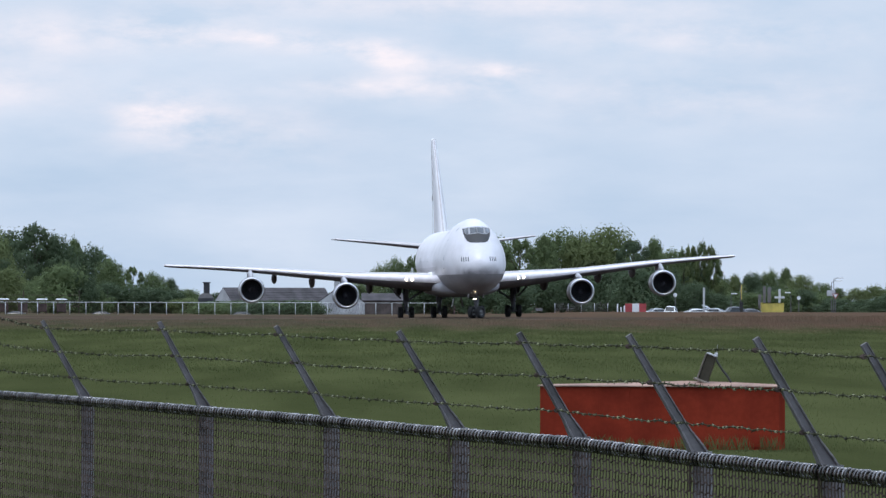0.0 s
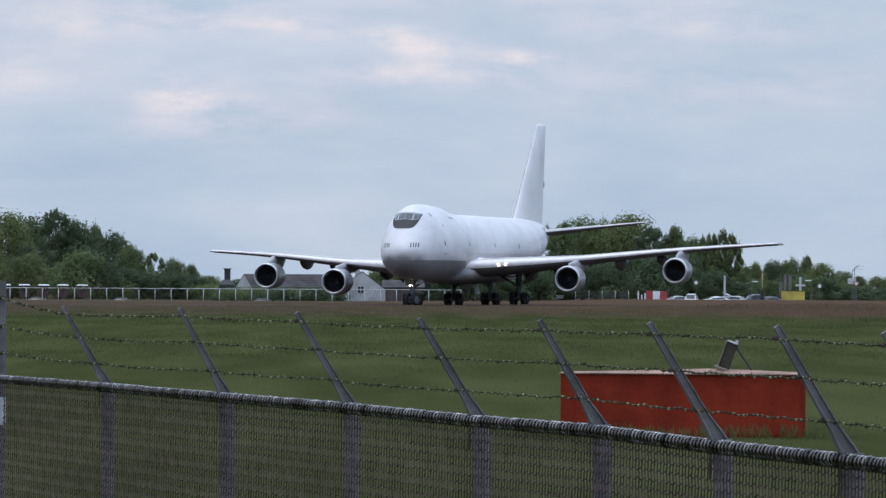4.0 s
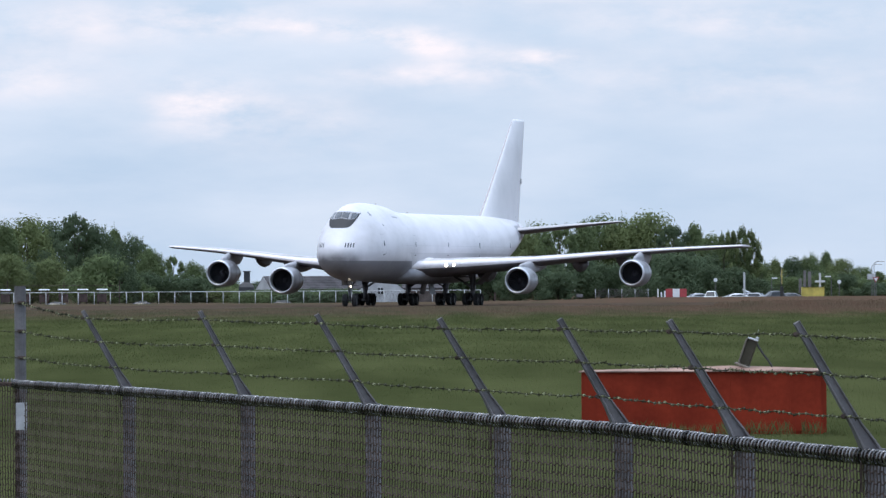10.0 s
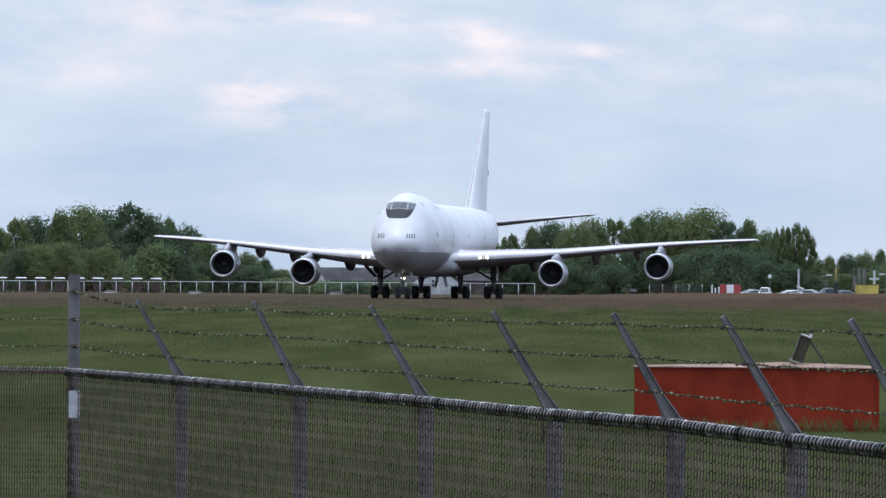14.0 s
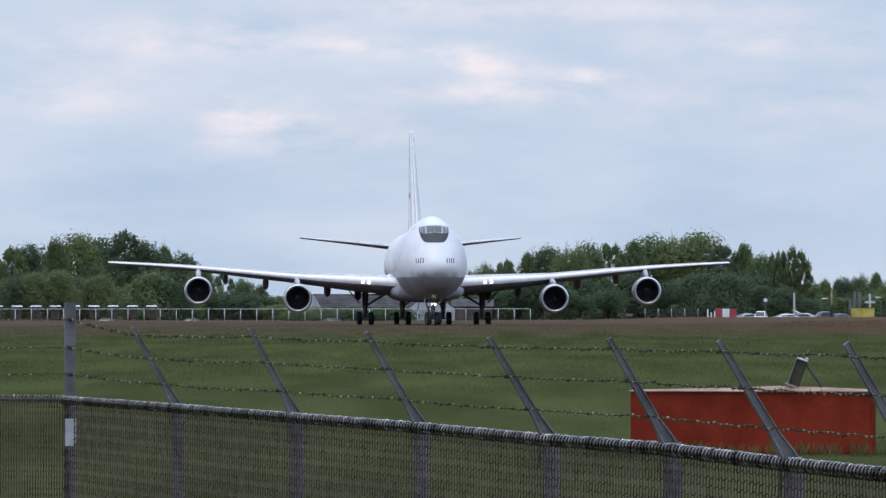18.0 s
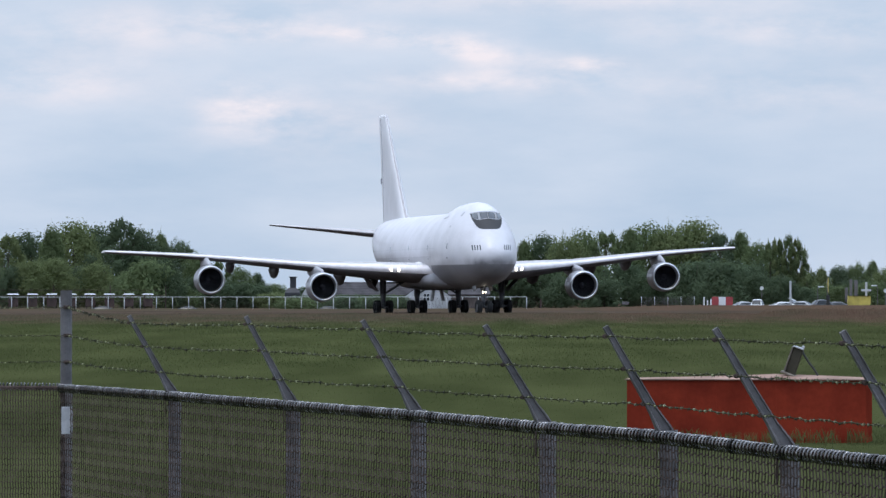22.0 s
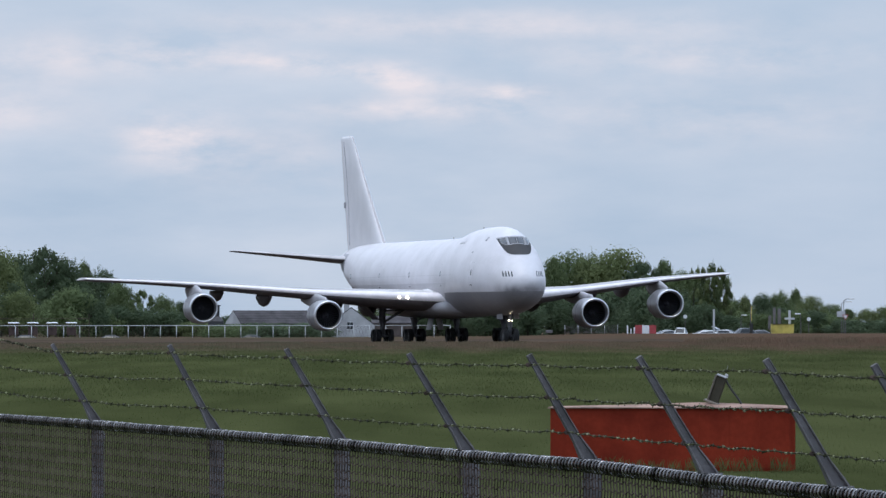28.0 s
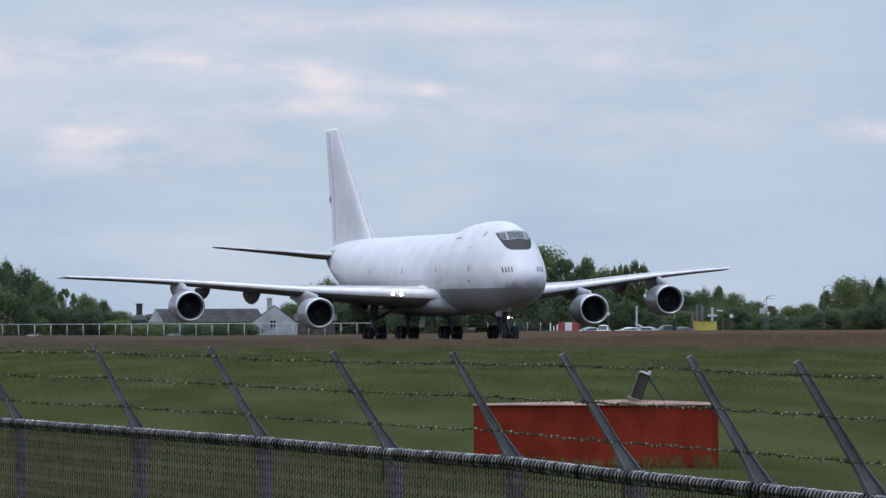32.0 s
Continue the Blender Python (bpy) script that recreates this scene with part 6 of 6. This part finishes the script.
    add_box(bm, 0.1, 0, 0.8, 0.5, 0.4, 1.5, 0.05)
    part("base", bm, M_BLACK, root)
    tagged(root, "narrow yellow banner on a pole in the car park", "flag")
    # round lollipop sign, triangle signs
    for x, y, z, m, nm in ((49.59, 1030, 2.6, M_WHITE, "white"), (68.67, 1030, 2.2, M_WHITE, "grey")):
        root = empty("road_sign", pose(x, y, 0.0))
        bm = bmesh.new()
        add_tube(bm, (0, 0, -1.1), (0, 0, z), 0.05, seg=8)
        part("pole", bm, M_GALV, root)
        bm = bmesh.new()
        add_tube(bm, (0, -0.06, z), (0, -0.02, z), 0.30, seg=16)
        part("disc", bm, m, root)
        tagged(root, nm + " round road sign seen from behind", "road sign", "road signs")
    root = empty("road_sign", pose(76.14, 1055, 0.0))
    bm = bmesh.new()
    add_tube(bm, (0, 0, -0.2), (0, 0, 3.6), 0.06, seg=8)
    part("pole", bm, M_GALV, root)
    for s, m, off in ((0.55, M_RED, -0.05), (0.36, M_WHITE, -0.09)):
        bm = bmesh.new()
        add_loft(bm, [[Vector((-s, y, 2.6 + s * 0.6)), Vector((s, y, 2.6 + s * 0.6)), Vector((0, y, 2.6 - s))] for y in (off, off - 0.03)], cap0=True, cap1=True)
        part("triangle", tidy(bm), m, root, "red" if m is M_RED else "white")
    bm = bmesh.new()
    add_box(bm, -0.7, 0.1, 3.0, 1.3, 0.08, 0.9, 0.02)
    part("board", bm, M_FRAME, root)
    tagged(root, "red and white give way sign on a pole", "road sign", "road signs")
    # small box on posts in front of the east wood
    box_thing("utility_box", "small pale utility box before the wood", "utility box", M_GALV, 29.97, 1080, 0.0, 1.1, 0.6, 0.5, 0.05)
    box_thing("sign_board", "small red board before the wood", "sign", M_RUST, 15.81, 1050, -0.5, 0.25, 0.2, 1.4, 0.03)


build_roadside()

# ---- standing grass ----
blades("grass_blades", [(60, 108.9, -0.069, 0.093, 22000, 0.035, 0.02), (107.4, 109.1, 0.022, 0.068, 800, 0.21, 0.005), (109, 200, -0.069, 0.093, 26000, 0.045, 0.03)], 1, M_GRASSBLADE, "unmown green meadow grass")
blades("far_grass", [(200, 330, -0.069, 0.093, 36000, 0.07, 0.05), (330, 440, -0.069, 0.093, 30000, 0.11, 0.06), (440, 541, -0.069, 0.093, 34000, 0.15, 0.06), (528, 541, -0.022, 0.095, 14000, 0.20, 0.05), (528, 541, 0.048, 0.095, 6000, 0.40, 0.05), (548, 758, 0.052, 0.093, 12000, 0.25, 0.08)], 2, M_GRASSBLADE, "tall meadow grass with brown seed heads")

# ---- movement ----
def motions():
    walk(airliner, [
        (0, pose(10.60, 688.51, 0.0, 0, -1.14, 2.87)),
        (1, pose(10.96, 685.92, 0.0, 0, -1.07, -1.70)),
        (2, pose(11.06, 683.66, 0.0, 0, -1.00, -6.19)),
        (3, pose(10.74, 681.81, 0.0, 0, -1.08, -10.06)),
        (3.5, pose(10.57, 680.97, 0.0, 0, -1.03, -11.53)),
        (5.5, pose(9.14, 677.34, 0.0, 0, -0.49, -15.31)),
        (6, pose(8.64, 676.23, 0.0, 0, -0.35, -15.81)),
        (7, pose(7.53, 673.66, 0.0, 0, 0.13, -16.27)),
        (8, pose(6.32, 670.82, 0.0, 0, 0.54, -16.58)),
        (9, pose(5.05, 667.73, 0.0, 0, 0.56, -16.39)),
        (10, pose(3.74, 664.38, 0.0, 0, 0.38, -15.39)),
        (11, pose(2.44, 660.81, 0.0, 0, 0.36, -13.79)),
        (12, pose(1.34, 657.24, 0.0, 0, 0.24, -11.71)),
        (13, pose(0.34, 653.56, 0.0, 0, 0.20, -9.56)),
        (14, pose(-0.49, 649.57, 0.0, 0, 0.10, -7.15)),
        (14.5, pose(-0.84, 647.43, 0.0, 0, 0.06, -5.89)),
        (16.5, pose(-1.90, 638.64, 0.0, 0, 0.11, -1.23)),
        (17, pose(-1.99, 636.55, 0.0, 0, 0.09, 0.04)),
        (18, pose(-2.07, 632.74, 0.0, 0, 0.04, 2.08)),
        (19, pose(-1.93, 629.11, 0.0, 0, -0.13, 3.90)),
        (20, pose(-1.61, 625.41, 0.0, 0, -0.18, 5.57)),
        (21, pose(-1.10, 621.74, 0.0, 0, -0.27, 7.10)),
        (22, pose(-0.49, 618.29, 0.0, 0, -0.39, 8.28)),
        (23, pose(0.30, 615.03, 0.0, 0, -0.47, 9.16)),
        (24, pose(1.27, 611.64, 0.0, 0, -0.53, 10.08)),
        (25, pose(2.20, 607.75, 0.0, 0, -0.57, 10.84)),
        (25.5, pose(2.87, 605.55, 0.0, 0, -0.58, 11.18)),
        (27.5, pose(5.30, 596.56, 0.0, 0, -0.57, 12.08)),
        (28, pose(5.98, 594.37, 0.0, 0, -0.54, 12.31)),
        (29, pose(7.37, 590.22, 0.0, 0, -0.56, 12.52)),
        (30, pose(8.90, 586.11, 0.0, 0, -0.57, 12.61)),
        (31, pose(10.34, 581.56, 0.0, 0, -0.54, 12.61)),
        (32, pose(11.83, 576.59, 0.0, 0, -0.64, 12.37)),
    ])
    # distance rolled and rate of turn along the way
    rows = []
    s = 0.0
    for i in range(129):
        t = 32.0 * i / 128
        scene.frame_set(frame(t))
        m = airliner.matrix_world
        p, h = m.translation.copy(), m.to_euler().z
        if rows:
            s += (p - rows[-1][1]).length
        rows.append((t, p, h, s))
    for w, at in WHEELS:
        walk(w, [(t, Matrix.Translation(at) @ Matrix.Rotation(d / 0.62, 4, "X")) for t, p, h, d in rows])
    steer = []
    for i in range(0, 129, 4):
        a, b = rows[max(0, i - 4)], rows[min(128, i + 4)]
        ds = max(0.3, b[3] - a[3])
        steer.append((rows[i][0], Matrix.Translation((0, NOSE_GEAR_AT - AFT0, 0)) @ Matrix.Rotation(math.atan(26.3 * (b[2] - a[2]) / ds), 4, "Z")))
    walk(NOSE_GEAR, steer)


motions()
